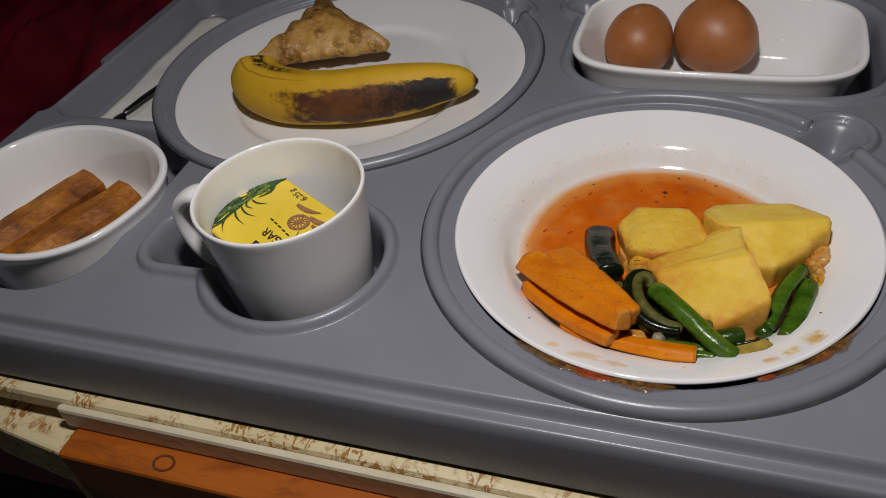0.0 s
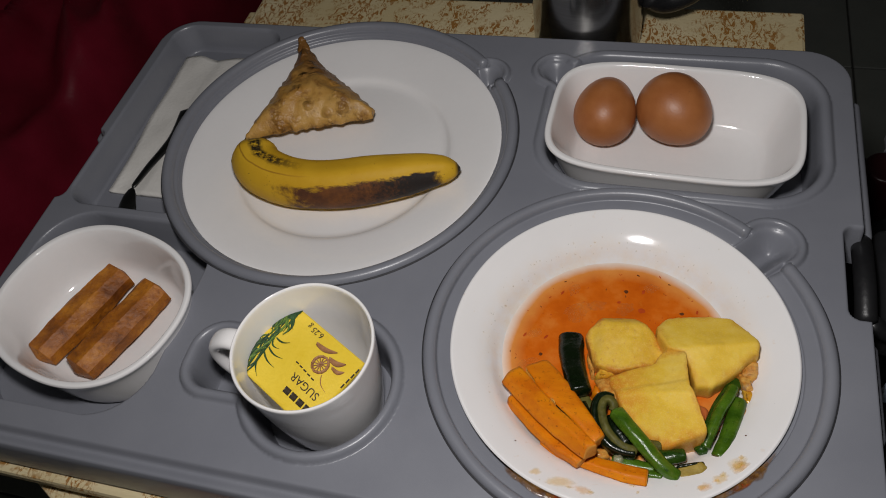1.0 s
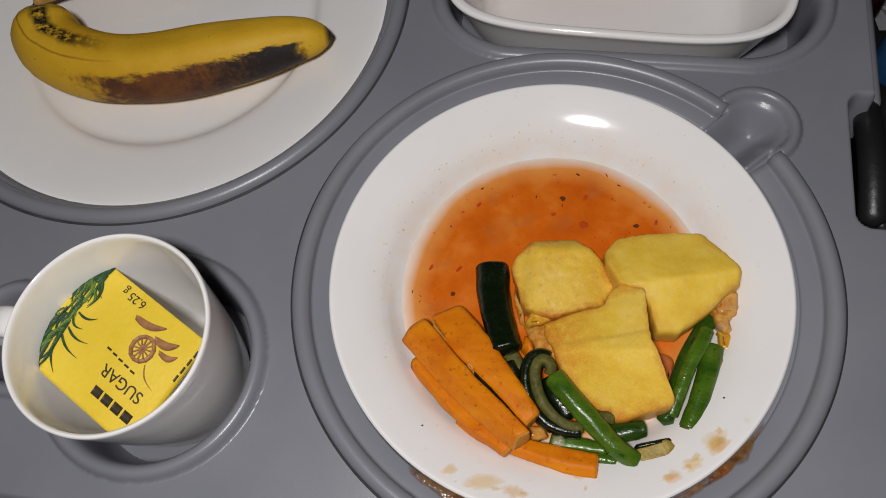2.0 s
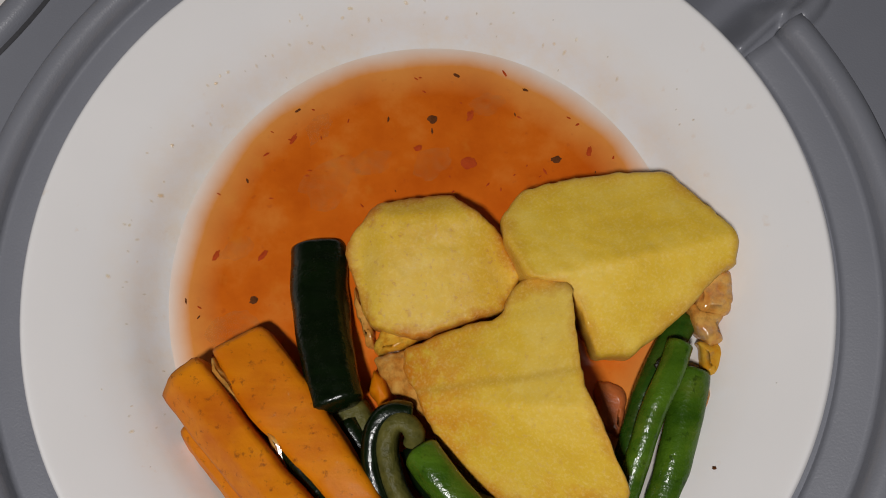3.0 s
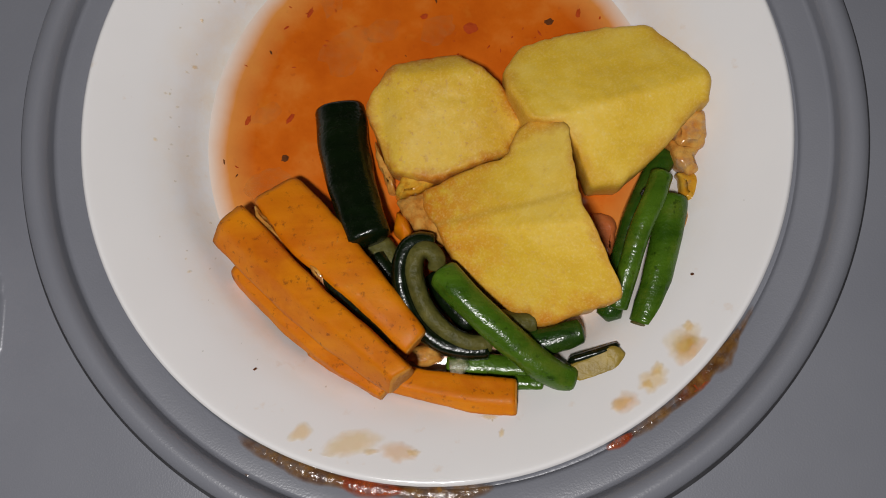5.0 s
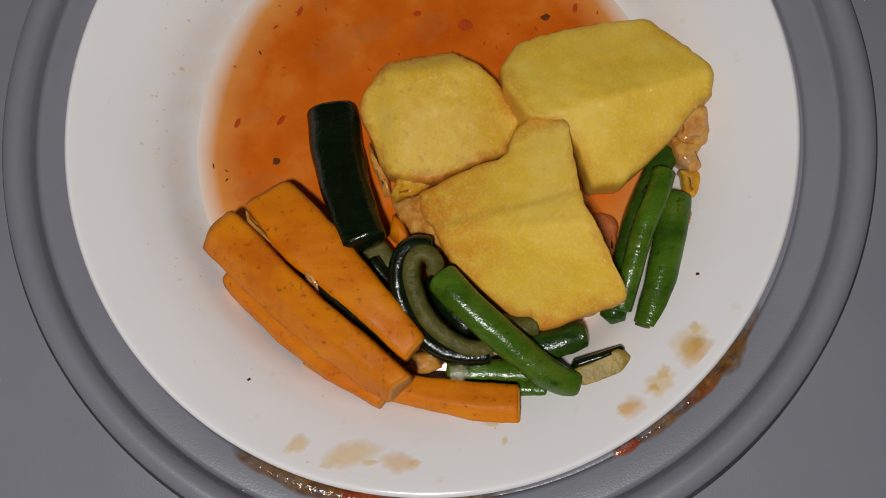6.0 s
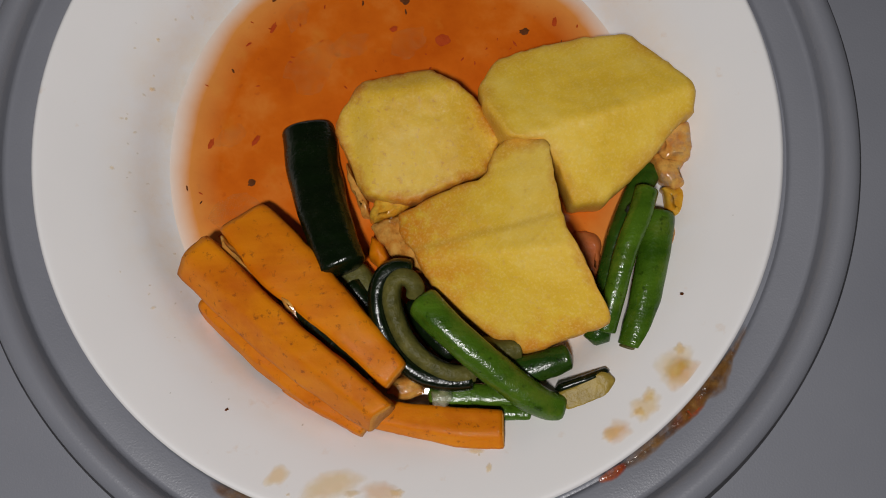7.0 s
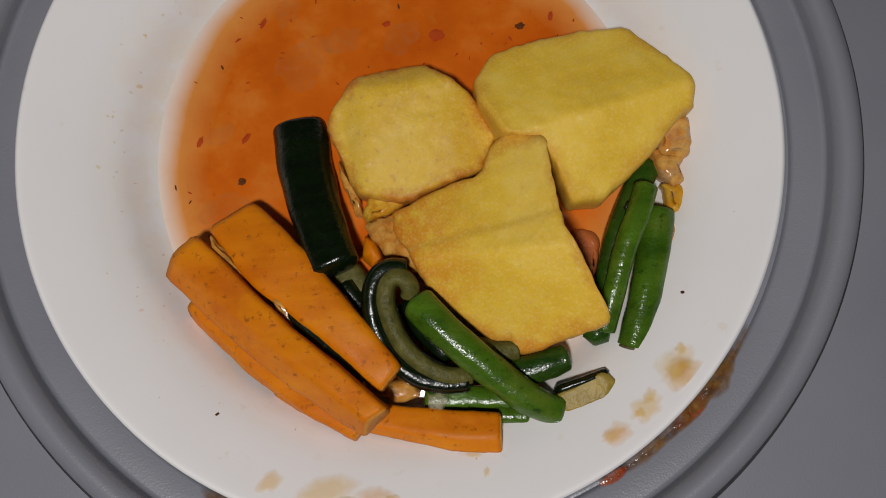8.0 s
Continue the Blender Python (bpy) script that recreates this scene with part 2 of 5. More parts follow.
def egg_material():
    m = Mat("brown_eggshell", 0.42)
    n, f = m.noise(60, 4), m.noise(900, 2)
    c = m.mix(m.step(n, 0.3, 0.7), (0.33, 0.110, 0.030), (0.42, 0.155, 0.047))
    m.color(m.mix(m.math("MULTIPLY", m.step(m.noise(380, 3, 0.6), 0.70, 0.74), 0.7), c, (0.16, 0.05, 0.02)))
    m.rough(n, 0.36, 0.5)
    m.bump(f, 0.00012)
    return m.m


def laminate_material():
    """Cream ground with clusters of short brown dashes."""
    m = Mat("marbled_laminate", 0.38)
    warp = m.noise(34, 4, 0.6, dist=0.8)
    dash = m.noise(210, 3, 0.55, m.coord(1, 0.45, 1, (0, 0, 0.5)), dist=2.2)
    fine = m.noise(330, 3, 0.6, m.coord(0.4, 1, 1, (0, 0, 0.9)), dist=1.8)
    c = m.mix(m.step(m.noise(12, 3), 0.3, 0.7), (0.60, 0.49, 0.27), (0.72, 0.62, 0.40))
    c = m.mix(m.math("MULTIPLY", m.step(fine, 0.56, 0.62), m.math("MULTIPLY", m.step(warp, 0.40, 0.52), 0.55)), c, (0.38, 0.22, 0.06))
    c = m.mix(m.math("MULTIPLY", m.step(dash, 0.505, 0.55), m.math("MULTIPLY", m.step(warp, 0.43, 0.53), 0.9)), c, (0.30, 0.115, 0.008))
    m.color(c)
    m.rough(warp, 0.3, 0.5)
    m.bump(m.noise(300, 3), 0.0002)
    return m.m


def wood_material():
    m = Mat("varnished_orange_wood", 0.33)
    grain = m.noise(60, 5, 0.6, m.coord(0.12, 1, 1), dist=0.6)
    dark = m.noise(22, 5, 0.65, m.coord(0.5, 1.5, 1), dist=0.8)
    c = m.mix(m.step(grain, 0.3, 0.7), (0.28, 0.064, 0.006), (0.42, 0.112, 0.012))
    c = m.mix(m.math("MULTIPLY", m.step(dark, 0.50, 0.66), 0.85), c, (0.10, 0.028, 0.008))
    m.color(c)
    m.rough(grain, 0.26, 0.45)
    m.bump(grain, 0.0003)
    return m.m


def satin_material():
    m = Mat("maroon_satin", 0.32)
    n = m.noise(9, 4)
    weave = m.noise(900, 2, 0.5, m.coord(1, 0.2, 1))
    m.color(m.mix(m.step(n, 0.3, 0.7), (0.12, 0.004, 0.013), (0.22, 0.009, 0.026)))
    m.bump(weave, 0.00015)
    return m.m


TRAY = tray_material()
PORCELAIN = simple("white_porcelain", (0.79, 0.775, 0.765), (0.825, 0.81, 0.80), 18, 0.08, 0.00006, 260)
SOUP_PLATE, SOUP = soup_plate_material(), soup_material()
POTATO, POTATO_STAINED, POTATO_DIPPED = potato_material("boiled_potato", 0.04), potato_material("boiled_potato_stained", 0.34), potato_material("boiled_potato_dipped", 0.15, True)
CARROT = carrot_material()
BEAN = bean_material("green_bean_skin", (0.026, 0.070, 0.003), (0.080, 0.165, 0.010))
BEAN_DARK = bean_material("dark_bean_skin", (0.010, 0.036, 0.003), (0.030, 0.085, 0.006))
ZUCCHINI = bean_material("courgette_skin", (0.0018, 0.0042, 0.0012), (0.0042, 0.0105, 0.0022), 0.8)
FLESH = simple("courgette_flesh", (0.050, 0.050, 0.010), (0.125, 0.112, 0.026), 230, 0.4, 0.0005, 600, spec=0.15)
ONION_CLEAR = film("translucent_onion", (0.50, 0.42, 0.24), (0.62, 0.58, 0.42), 0.3, 0.9, 0.6)
CLOUD = film("sunken_onion", (0.62, 0.24, 0.05), (0.66, 0.32, 0.10), 0.2, 0.7, 0.3, 0.00005)
ONION_SOFT = film("soft_onion", (0.60, 0.25, 0.012), (0.68, 0.42, 0.05), 0.50, 1.0, 0.96, 0.0001)
PALE_FLESH = simple("pale_courgette_flesh", (0.22, 0.15, 0.022), (0.38, 0.27, 0.055), 220, 0.35, 0.0003, 500, spec=0.2)
SPILL = film("spilt_sauce", (0.12, 0.045, 0.008), (0.26, 0.13, 0.035), 0.35, 0.80, 0.85, 0.0003, True)
SPILL_RED = film("spilt_red_sauce", (0.30, 0.035, 0.005), (0.40, 0.09, 0.02), 0.40, 0.80, 0.9, 0.0003, True)
SMEAR = dried("sauce_smear", (0.90, 0.50, 0.035), (0.90, 0.62, 0.10), 0.30)
SMEAR_PINK = dried("orange_sauce_smear", (0.90, 0.40, 0.055), (0.90, 0.52, 0.12), 0.30)
CRUMB = simple("red_pepper_bit", (0.40, 0.040, 0.006), (0.50, 0.075, 0.012), 300, 0.6, 0.0002, spec=0.08)
PEPPERCORN = simple("black_spice_bit", (0.08, 0.026, 0.007), (0.17, 0.05, 0.013), 400, 0.6, 0.0002, spec=0.08)
ONION_RED = film("sauce_stained_onion", (0.58, 0.22, 0.03), (0.72, 0.40, 0.09), 0.45, 1.0, 0.88, 0.0001)
TOMATO = simple("stewed_tomato", (0.40, 0.085, 0.018), (0.52, 0.17, 0.05), 120, 0.25, 0.0002, 500, spec=0.3)
CARROT_END = simple("carrot_cut_end", (0.50, 0.17, 0.012), (0.62, 0.28, 0.05), 260, 0.5, 0.0004, 900, spec=0.2)
CARROT_CHAR = simple("charred_carrot_end", (0.10, 0.022, 0.003), (0.46, 0.12, 0.004), 240, 0.5, 0.0004, 800, spec=0.2)
CHAR = simple("charred_skin", (0.004, 0.005, 0.003), (0.012, 0.010, 0.006), 300, 0.3, 0.0003)
BEAN_END = simple("bean_cut_end", (0.05, 0.045, 0.010), (0.13, 0.11, 0.03), 400, 0.4, 0.0003, 900, spec=0.3)
BANANA, SAMOSA, ROLL, EGG = banana_material(), samosa_material(), pastry_roll_material(), egg_material()
PAPER = simple("white_tissue", (0.62, 0.60, 0.56), (0.70, 0.68, 0.64), 40, 0.85, 0.0004, 420, spec=0.15)


def jug_material():
    m = Mat("turned_steel", 0.17, 1.0)
    m.color(m.mix(m.step(m.noise(400, 3, 0.5, m.coord(0.1, 0.1, 3)), 0.3, 0.7), (0.34, 0.33, 0.31), (0.44, 0.43, 0.41)))
    tangent = m.t.nodes.new("ShaderNodeTangent")
    tangent.direction_type, tangent.axis = "RADIAL", "Z"
    m.t.links.new(tangent.outputs[0], m.b.inputs["Tangent"])
    m.set("Anisotropic", 0.85).set("Anisotropic Rotation", 0.25)
    return m.m


JUG_STEEL = jug_material()
DARK_STEEL = simple("dark_steel", (0.10, 0.10, 0.10), (0.16, 0.16, 0.155), 60, 0.3, 0.00005, metal=1.0)
BLACK = simple("black_plastic", (0.008, 0.008, 0.009), (0.016, 0.016, 0.017), 40, 0.35, 0.0002)
SACHET = simple("yellow_paper", (0.72, 0.50, 0.025), (0.78, 0.57, 0.05), 60, 0.42, 0.0002)
INK_GREEN = simple("green_ink", (0.008, 0.035, 0.012), (0.03, 0.10, 0.02), 300, 0.45, 0)
INK_LEAF = simple("leaf_ink", (0.07, 0.15, 0.015), (0.16, 0.26, 0.03), 300, 0.45, 0)
INK_BROWN = simple("brown_ink", (0.22, 0.09, 0.03), (0.42, 0.20, 0.08), 300, 0.45, 0)
RING_MARK = simple("dark_stain", (0.09, 0.025, 0.008), (0.14, 0.04, 0.01), 200, 0.4, 0)
INK_DARK = simple("dark_ink", (0.035, 0.025, 0.015), (0.05, 0.035, 0.02), 300, 0.45, 0)
# near-black colour for the shade painted round the tray's rings
RING_SHADE = simple("painted_ring_shade", (0.018, 0.018, 0.021), (0.045, 0.045, 0.05), 120, 0.7, 0)
LAMINATE, WOOD, SATIN = laminate_material(), wood_material(), satin_material()
CREAM = simple("cream_edge_moulding", (0.58, 0.50, 0.34), (0.68, 0.61, 0.46), 30, 0.4, 0.0003, 200)
TILE = simple("grey_floor_tile", (0.20, 0.215, 0.195), (0.26, 0.272, 0.25), 7, 0.4, 0.0002, 120)
GROUT = simple("dark_grout", (0.05, 0.05, 0.045), (0.08, 0.08, 0.07), 40, 0.8)
WALL = simple("dull_wall_paint", (0.30, 0.30, 0.28), (0.36, 0.36, 0.33), 5, 0.7)
DARK_CLOTH = simple("black_cloth", (0.006, 0.006, 0.007), (0.012, 0.012, 0.014), 50, 0.8, 0.0004, 500)
WHITE_CLOTH = simple("white_plastic_film", (0.55, 0.56, 0.58), (0.66, 0.67, 0.70), 25, 0.35, 0.0006, 160)
BLUE = simple("blue_plastic", (0.03, 0.12, 0.32), (0.06, 0.20, 0.45), 40, 0.3)
PALE_BLUE = simple("pale_blue_plastic", (0.42, 0.55, 0.72), (0.62, 0.70, 0.80), 30, 0.3)
MAROON = simple("dark_red_plastic", (0.020, 0.002, 0.003), (0.035, 0.004, 0.006), 40, 0.35)


# ---- mesh helpers ----
def mesh_of(name, verts, faces, material, smooth=True, parent=None, label=""):
    me = bpy.data.meshes.new(name)
    me.from_pydata([tuple(v) for v in verts], [], faces)
    me.materials.append(material)
    me.polygons.foreach_set("use_smooth", [smooth] * len(me.polygons))
    me.update()
    ob = new(name, me)
    if parent is not None:
        ob.parent = parent
    return tagged(ob, label)


def part(name, bm, material, parent=None, label="", smooth=False):
    """One bmesh as one mesh object, under a thing or a part."""
    bmesh.ops.recalc_face_normals(bm, faces=bm.faces)
    me = bpy.data.meshes.new(name)
    bm.to_mesh(me)
    bm.free()
    me.materials.append(material)
    me.polygons.foreach_set("use_smooth", [smooth] * len(me.polygons))
    ob = new(name, me)
    if parent is not None:
        ob.parent = parent
    return tagged(ob, label)


def box(x0, x1, y0, y1, z0, z1, bevel=0.0, segments=2):
    bm = bmesh.new()
    bmesh.ops.create_cube(bm, size=1, matrix=Matrix.Translation(((x0 + x1) / 2, (y0 + y1) / 2, (z0 + z1) / 2)) @ Matrix.Diagonal((x1 - x0, y1 - y0, z1 - z0, 1)))
    if bevel:
        bmesh.ops.bevel(bm, geom=bm.edges[:], offset=bevel, segments=segments, profile=0.5, affect="EDGES")
    return bm


def prism(points, z0, z1, bevel=0.0):
    bm = bmesh.new()
    face = bm.faces.new([bm.verts.new((x, y, z0)) for x, y in points])
    up = bmesh.ops.extrude_face_region(bm, geom=[face])
    for v in up["geom"]:
        if isinstance(v, bmesh.types.BMVert):
            v.co.z = z1
    if bevel:
        bmesh.ops.bevel(bm, geom=bm.edges[:], offset=bevel, segments=2, profile=0.5, affect="EDGES")
    return bm


def smooth_path(points, n):
    """n points along a Catmull-Rom curve."""
    p = [np.array(q, float) for q in points]
    p = [2 * p[0] - p[1], *p, 2 * p[-1] - p[-2]]
    out = []
    for k in range(n):
        s = k / (n - 1) * (len(p) - 3)
        i = min(int(s), len(p) - 4)
        t = s - i
        a, b, c, d = p[i : i + 4]
        out.append(0.5 * (2 * b + (c - a) * t + (2 * a - 5 * b + 4 * c - d) * t * t + (3 * b - a - 3 * c + d) * t**3))
    return out


def sweep(name, points, width, height, material, n=28, around=20, power=2.0, ends=0.5, taper=None, wobble=0.0, seed=0, twist=0.0, parent=None, label="", uv=False, across=None, facet=0.0):
    """A solid swept along a curve: superellipse section, rounded ends, a little unevenness. ends: how far the ends round off, in widths."""
    path = smooth_path(points, n)
    length = sum(np.linalg.norm(b - a) for a, b in zip(path, path[1:]))
    verts, faces, uvs, run = [], [], [], 0.0
    for i, c in enumerate(path):
        if i:
            run += np.linalg.norm(c - path[i - 1])
        u = run / length
        d = path[min(i + 1, n - 1)] - path[max(i - 1, 0)]
        d /= np.linalg.norm(d)
        side = np.array(across, float) if across else np.cross(d, (0, 0, 1))
        side /= np.linalg.norm(side)
        up = np.cross(side, d)
        reach = max(ends * width, 1e-6)
        near = min(run, length - run) / reach
        cap = 1.0 if near >= 1 else max(0.12, math.sqrt(max(0.0, 1 - (1 - near) ** 2)))
        k = (taper(u) if taper else 1.0) * cap
        for j in range(around):
            a = 2 * math.pi * j / around + twist
            ca, sa = math.cos(a), math.sin(a)
            q = (abs(ca) ** power + abs(sa) ** power) ** (-1 / power) * (1 + facet * math.cos(5 * a))
            w = 1 + wobble * noise.noise(Vector((u * 5 + seed, ca * 1.3, sa * 1.3 + seed)))
            verts.append(c + (side * ca * width + up * sa * height) * q * k * w)
            uvs.append((u, (1 + ca) / 2))
    for i in range(n - 1):
        for j in range(around):
            a, b = i * around + j, i * around + (j + 1) % around
            faces.append((a, b, b + around, a + around))
    faces.append(tuple(range(around))[::-1])
    faces.append(tuple(range((n - 1) * around, n * around)))
    ob = mesh_of(name, verts, faces, material, True, parent, label)
    if uv:
        layer = ob.data.uv_layers.new(name="UVMap")
        for loop in ob.data.loops:
            layer.data[loop.index].uv = uvs[loop.vertex_index]
    return ob


def lathe(name, profile, material, seg=96, shape=None, parent=None, label="", at=(0, 0, 0)):
    """Turned form from (radius, height) pairs, from the foot's centre round to the inside's centre. shape(angle, r): the point's x, y."""
    verts, faces = [], []
    for r, z in profile:
        for j in range(seg):
            a = 2 * math.pi * j / seg
            x, y = shape(a, r) if shape else (r * math.cos(a), r * math.sin(a))
            verts.append((x, y, z))
    n = len(profile)
    for i in range(n - 1):
        for j in range(seg):
            a, b = i * seg + j, i * seg + (j + 1) % seg
            faces.append((a, b, b + seg, a + seg))
    faces.append(tuple(range(seg))[::-1])
    faces.append(tuple(range((n - 1) * seg, n * seg)))
    ob = mesh_of(name, verts, faces, material, True, parent, label)
    ob.location = at
    return ob


def rounded_profile(points, steps=5):
    """A finer profile through the given points, corners eased."""
    out = [Vector(points[0])]
    for a, b, c in zip(points, points[1:], points[2:]):
        a, b, c = Vector(a), Vector(b), Vector(c)
        p, q = b + (a - b) * 0.35, b + (c - b) * 0.35
        for k in range(steps):
            t = k / (steps - 1)
            out.append(p * (1 - t) ** 2 + b * 2 * t * (1 - t) + q * t * t)
    out.append(Vector(points[-1]))
    return [(v[0], v[1]) for v in out]


def chunk(name, outline, z0, z1, material, inset=0.003, slope=(0, 0), rough=0.0006, seed=0, parent=None, label="", under=1.02, soft=2, dome=0.0, cut=0.10, rag=0.0004):
    """A cut piece of food: outline in metres, upper face at z1 (sloping), sides running in towards the foot."""
    pts = [Vector(p) for p in outline]
    for _ in range(soft):
        pts = [q for a, b in zip(pts, pts[1:] + pts[:1]) for q in (a * (1 - cut) + b * cut, a * cut + b * (1 - cut))]
    total = sum((b - a).length for a, b in zip(pts, pts[1:] + pts[:1]))
    n, ring, want, run = 120, [], 0.0, 0.0
    for a, b in zip(pts, pts[1:] + pts[:1]):
        d = (b - a).length
        while want <= run + d and len(ring) < n:
            ring.append(a.lerp(b, (want - run) / d if d else 0))
            want += total / n
        run += d
    n = len(ring)
    ring = [p + rag * Vector((noise.noise(Vector((p.x * 420, p.y * 420, seed))), noise.noise(Vector((p.x * 420, p.y * 420, seed + 7))))) for p in ring]
    mid = sum(ring, Vector((0, 0))) / n
    size = sum((p - mid).length for p in ring) / n
    h, k = z1 - z0, inset / size
    layers = [(under, 0.0), (under + (1 - under) * 0.5, 0.35), (1.0, 1 - inset / h), (1 - 0.12 * k, 1 - 0.62 * inset / h), (1 - 0.45 * k, 1 - 0.2 * inset / h), (1 - k, 1.0)]
    layers += [((1 - k) * f, 1.0) for f in (0.86, 0.72, 0.58, 0.44, 0.3, 0.15)]
    verts, faces = [], []
    rims = []
    for s, f in layers:
        rims += [max(0.0, min(1.0, s)) ** 1.6] * n
        for p in ring:
            q = mid + (p - mid) * s
            w = f * f * (slope[0] * (q.x - mid.x) + slope[1] * (q.y - mid.y))
            w += dome * f * (1 - s * s)
            v = Vector((q.x, q.y, z0 + h * f + w))
            side = 1.0 if s > 1 - 1.05 * k or f < 0.9 else 0.0
            v += rough * Vector((side * noise.noise(v * 160 + Vector((seed, 0, 0))), side * noise.noise(v * 160 + Vector((0, seed, 9))), 1.6 * noise.noise(v * 62 + Vector((5, 0, seed)))))
            verts.append(v)
    for i in range(len(layers) - 1):
        for j in range(n):
            a, b = i * n + j, i * n + (j + 1) % n
            faces.append((a, b, b + n, a + n))
    faces.append(tuple(range(n))[::-1])
    faces.append(tuple(range((len(layers) - 1) * n, len(layers) * n)))
    ob = mesh_of(name, verts, faces, material, True, parent, label)
    ob.data.attributes.new("rim", "FLOAT", "POINT").data.foreach_set("value", rims)
    return ob


def place(ob, z=ZT):
    ob.location.z += z
    return ob


# ---- the room: tiled floor, walls and ceiling, all in the dark ----
floor = part("floor", box(-2.0, 2.0, -1.6, 2.4, -0.06, -0.006), GROUT)
tagged(floor, "grey tiled floor with dark joints in a dim room", "floor", kind="structure")
for nm, dims in (("wall_north", (-2.0, 2.0, 2.4, 2.5)), ("wall_south", (-2.0, 2.0, -1.7, -1.6)), ("wall_west", (-2.1, -2.0, -1.7, 2.5)), ("wall_east", (2.0, 2.1, -1.7, 2.5))):
    tagged(part(nm, box(*dims, -0.06, 2.6), WALL), "plain painted wall in the dark", "wall", kind="structure")
tagged(part("ceiling", box(-2.1, 2.1, -1.7, 2.5, 2.6, 2.7), WALL), "plain painted ceiling in the dark", "ceiling", kind="structure")

# ---- the small table ----
TOP = -0.0362  # its top face, below the tray's top
table = new("side_table")
table.location.z = ZT
tagged(table, "small side table, marbled cream laminate top and orange wood rail", "table")
part("tabletop", box(-0.366, 0.112, -0.1305, 0.346, TOP - 0.012, TOP, 0.003), LAMINATE, table, "cream laminate with brown marbling")
part("moulding", box(-0.262, 0.111, -0.1350, -0.1307, TOP - 0.0165, TOP - 0.0016, 0.0020), CREAM, table, "cream edge moulding")
# front panel shaped as a flat board, set forward so the lamp reaches it
part("lower_board", prism([(-0.388, 0.34), (-0.388, -0.094), (-0.372, -0.112), (-0.318, -0.1400), (-0.258, -0.1480), (0.111, -0.1480), (0.111, 0.34)], TOP - 0.050, TOP - 0.019, 0.002), LAMINATE, table, "cream laminate front panel, laid out as a forward board with a cut corner")
rail = box(-0.2570, 0.111, -0.1500, -0.1260, -0.14, -0.0520, 0.002)
part("rail", rail, WOOD, table, "varnished orange wood with dark streaks")
knot = bmesh.new()
for k in range(28):
    a, b = 2 * math.pi * k / 28, 2 * math.pi * (k + 1) / 28
    q = [knot.verts.new((-0.2010 + r * math.cos(t), -0.1425 + 0.75 * r * math.sin(t), -0.0516)) for r, t in ((0.0058, a), (0.0058, b), (0.0044, b), (0.0044, a))]
    knot.faces.new(q)
part("knot_ring", knot, RING_MARK, table, "dark ring mark on the wood")
for x0 in (-0.375, 0.065):
    for y0 in (-0.095, 0.295):
        part("leg", box(x0, x0 + 0.04, y0, y0 + 0.04, -ZT, TOP - 0.0505, 0.003), LAMINATE, table)


# ---- the moulded meal tray ----
def rounded_box(x, y, x0, x1, y0, y1, r):
    qx, qy = np.abs(x - (x0 + x1) / 2) - (x1 - x0) / 2 + r, np.abs(y - (y0 + y1) / 2) - (y1 - y0) / 2 + r
    return np.hypot(np.maximum(qx, 0), np.maximum(qy, 0)) + np.minimum(np.maximum(qx, qy), 0) - r


def disc(x, y, cx, cy, r):
    return np.hypot(x - cx, y - cy) - r


def capsule(x, y, x0, y0, x1, y1, r):
    dx, dy = x1 - x0, y1 - y0
    t = np.clip(((x - x0) * dx + (y - y0) * dy) / (dx * dx + dy * dy), 0, 1)
    return np.hypot(x - x0 - t * dx, y - y0 - t * dy) - r


def fall(d, w):
    """0 outside, 1 inside, over a wall w wide that lies inside the outline."""
    t = np.clip(-d / w, 0, 1)
    return t * t * (3 - 2 * t)


def bead(d, w):
    t = np.clip(d / w, 0, 1)
    return np.where((d > 0) & (d < w), np.sin(np.pi * t) ** 0.5, 0)


PLATE = (-0.2115, 0.1325)
MUG = (-0.1586, -0.0538)
CUP_SLOT = (-0.2395, -0.17, -0.0695, -0.0320)
RING = (0.0013, -0.0006)


def tray_outline(x, y):
    d = rounded_box(x, y, -0.406, 0.1325, -0.1250, 0.2560, 0.032)
    d = np.maximum(d, -rounded_box(x, y, 0.1210, 0.20, 0.036, 0.096, 0.004))
    return np.maximum(d, -rounded_box(x, y, -0.5, -0.400, 0.055, 0.118, 0.004))


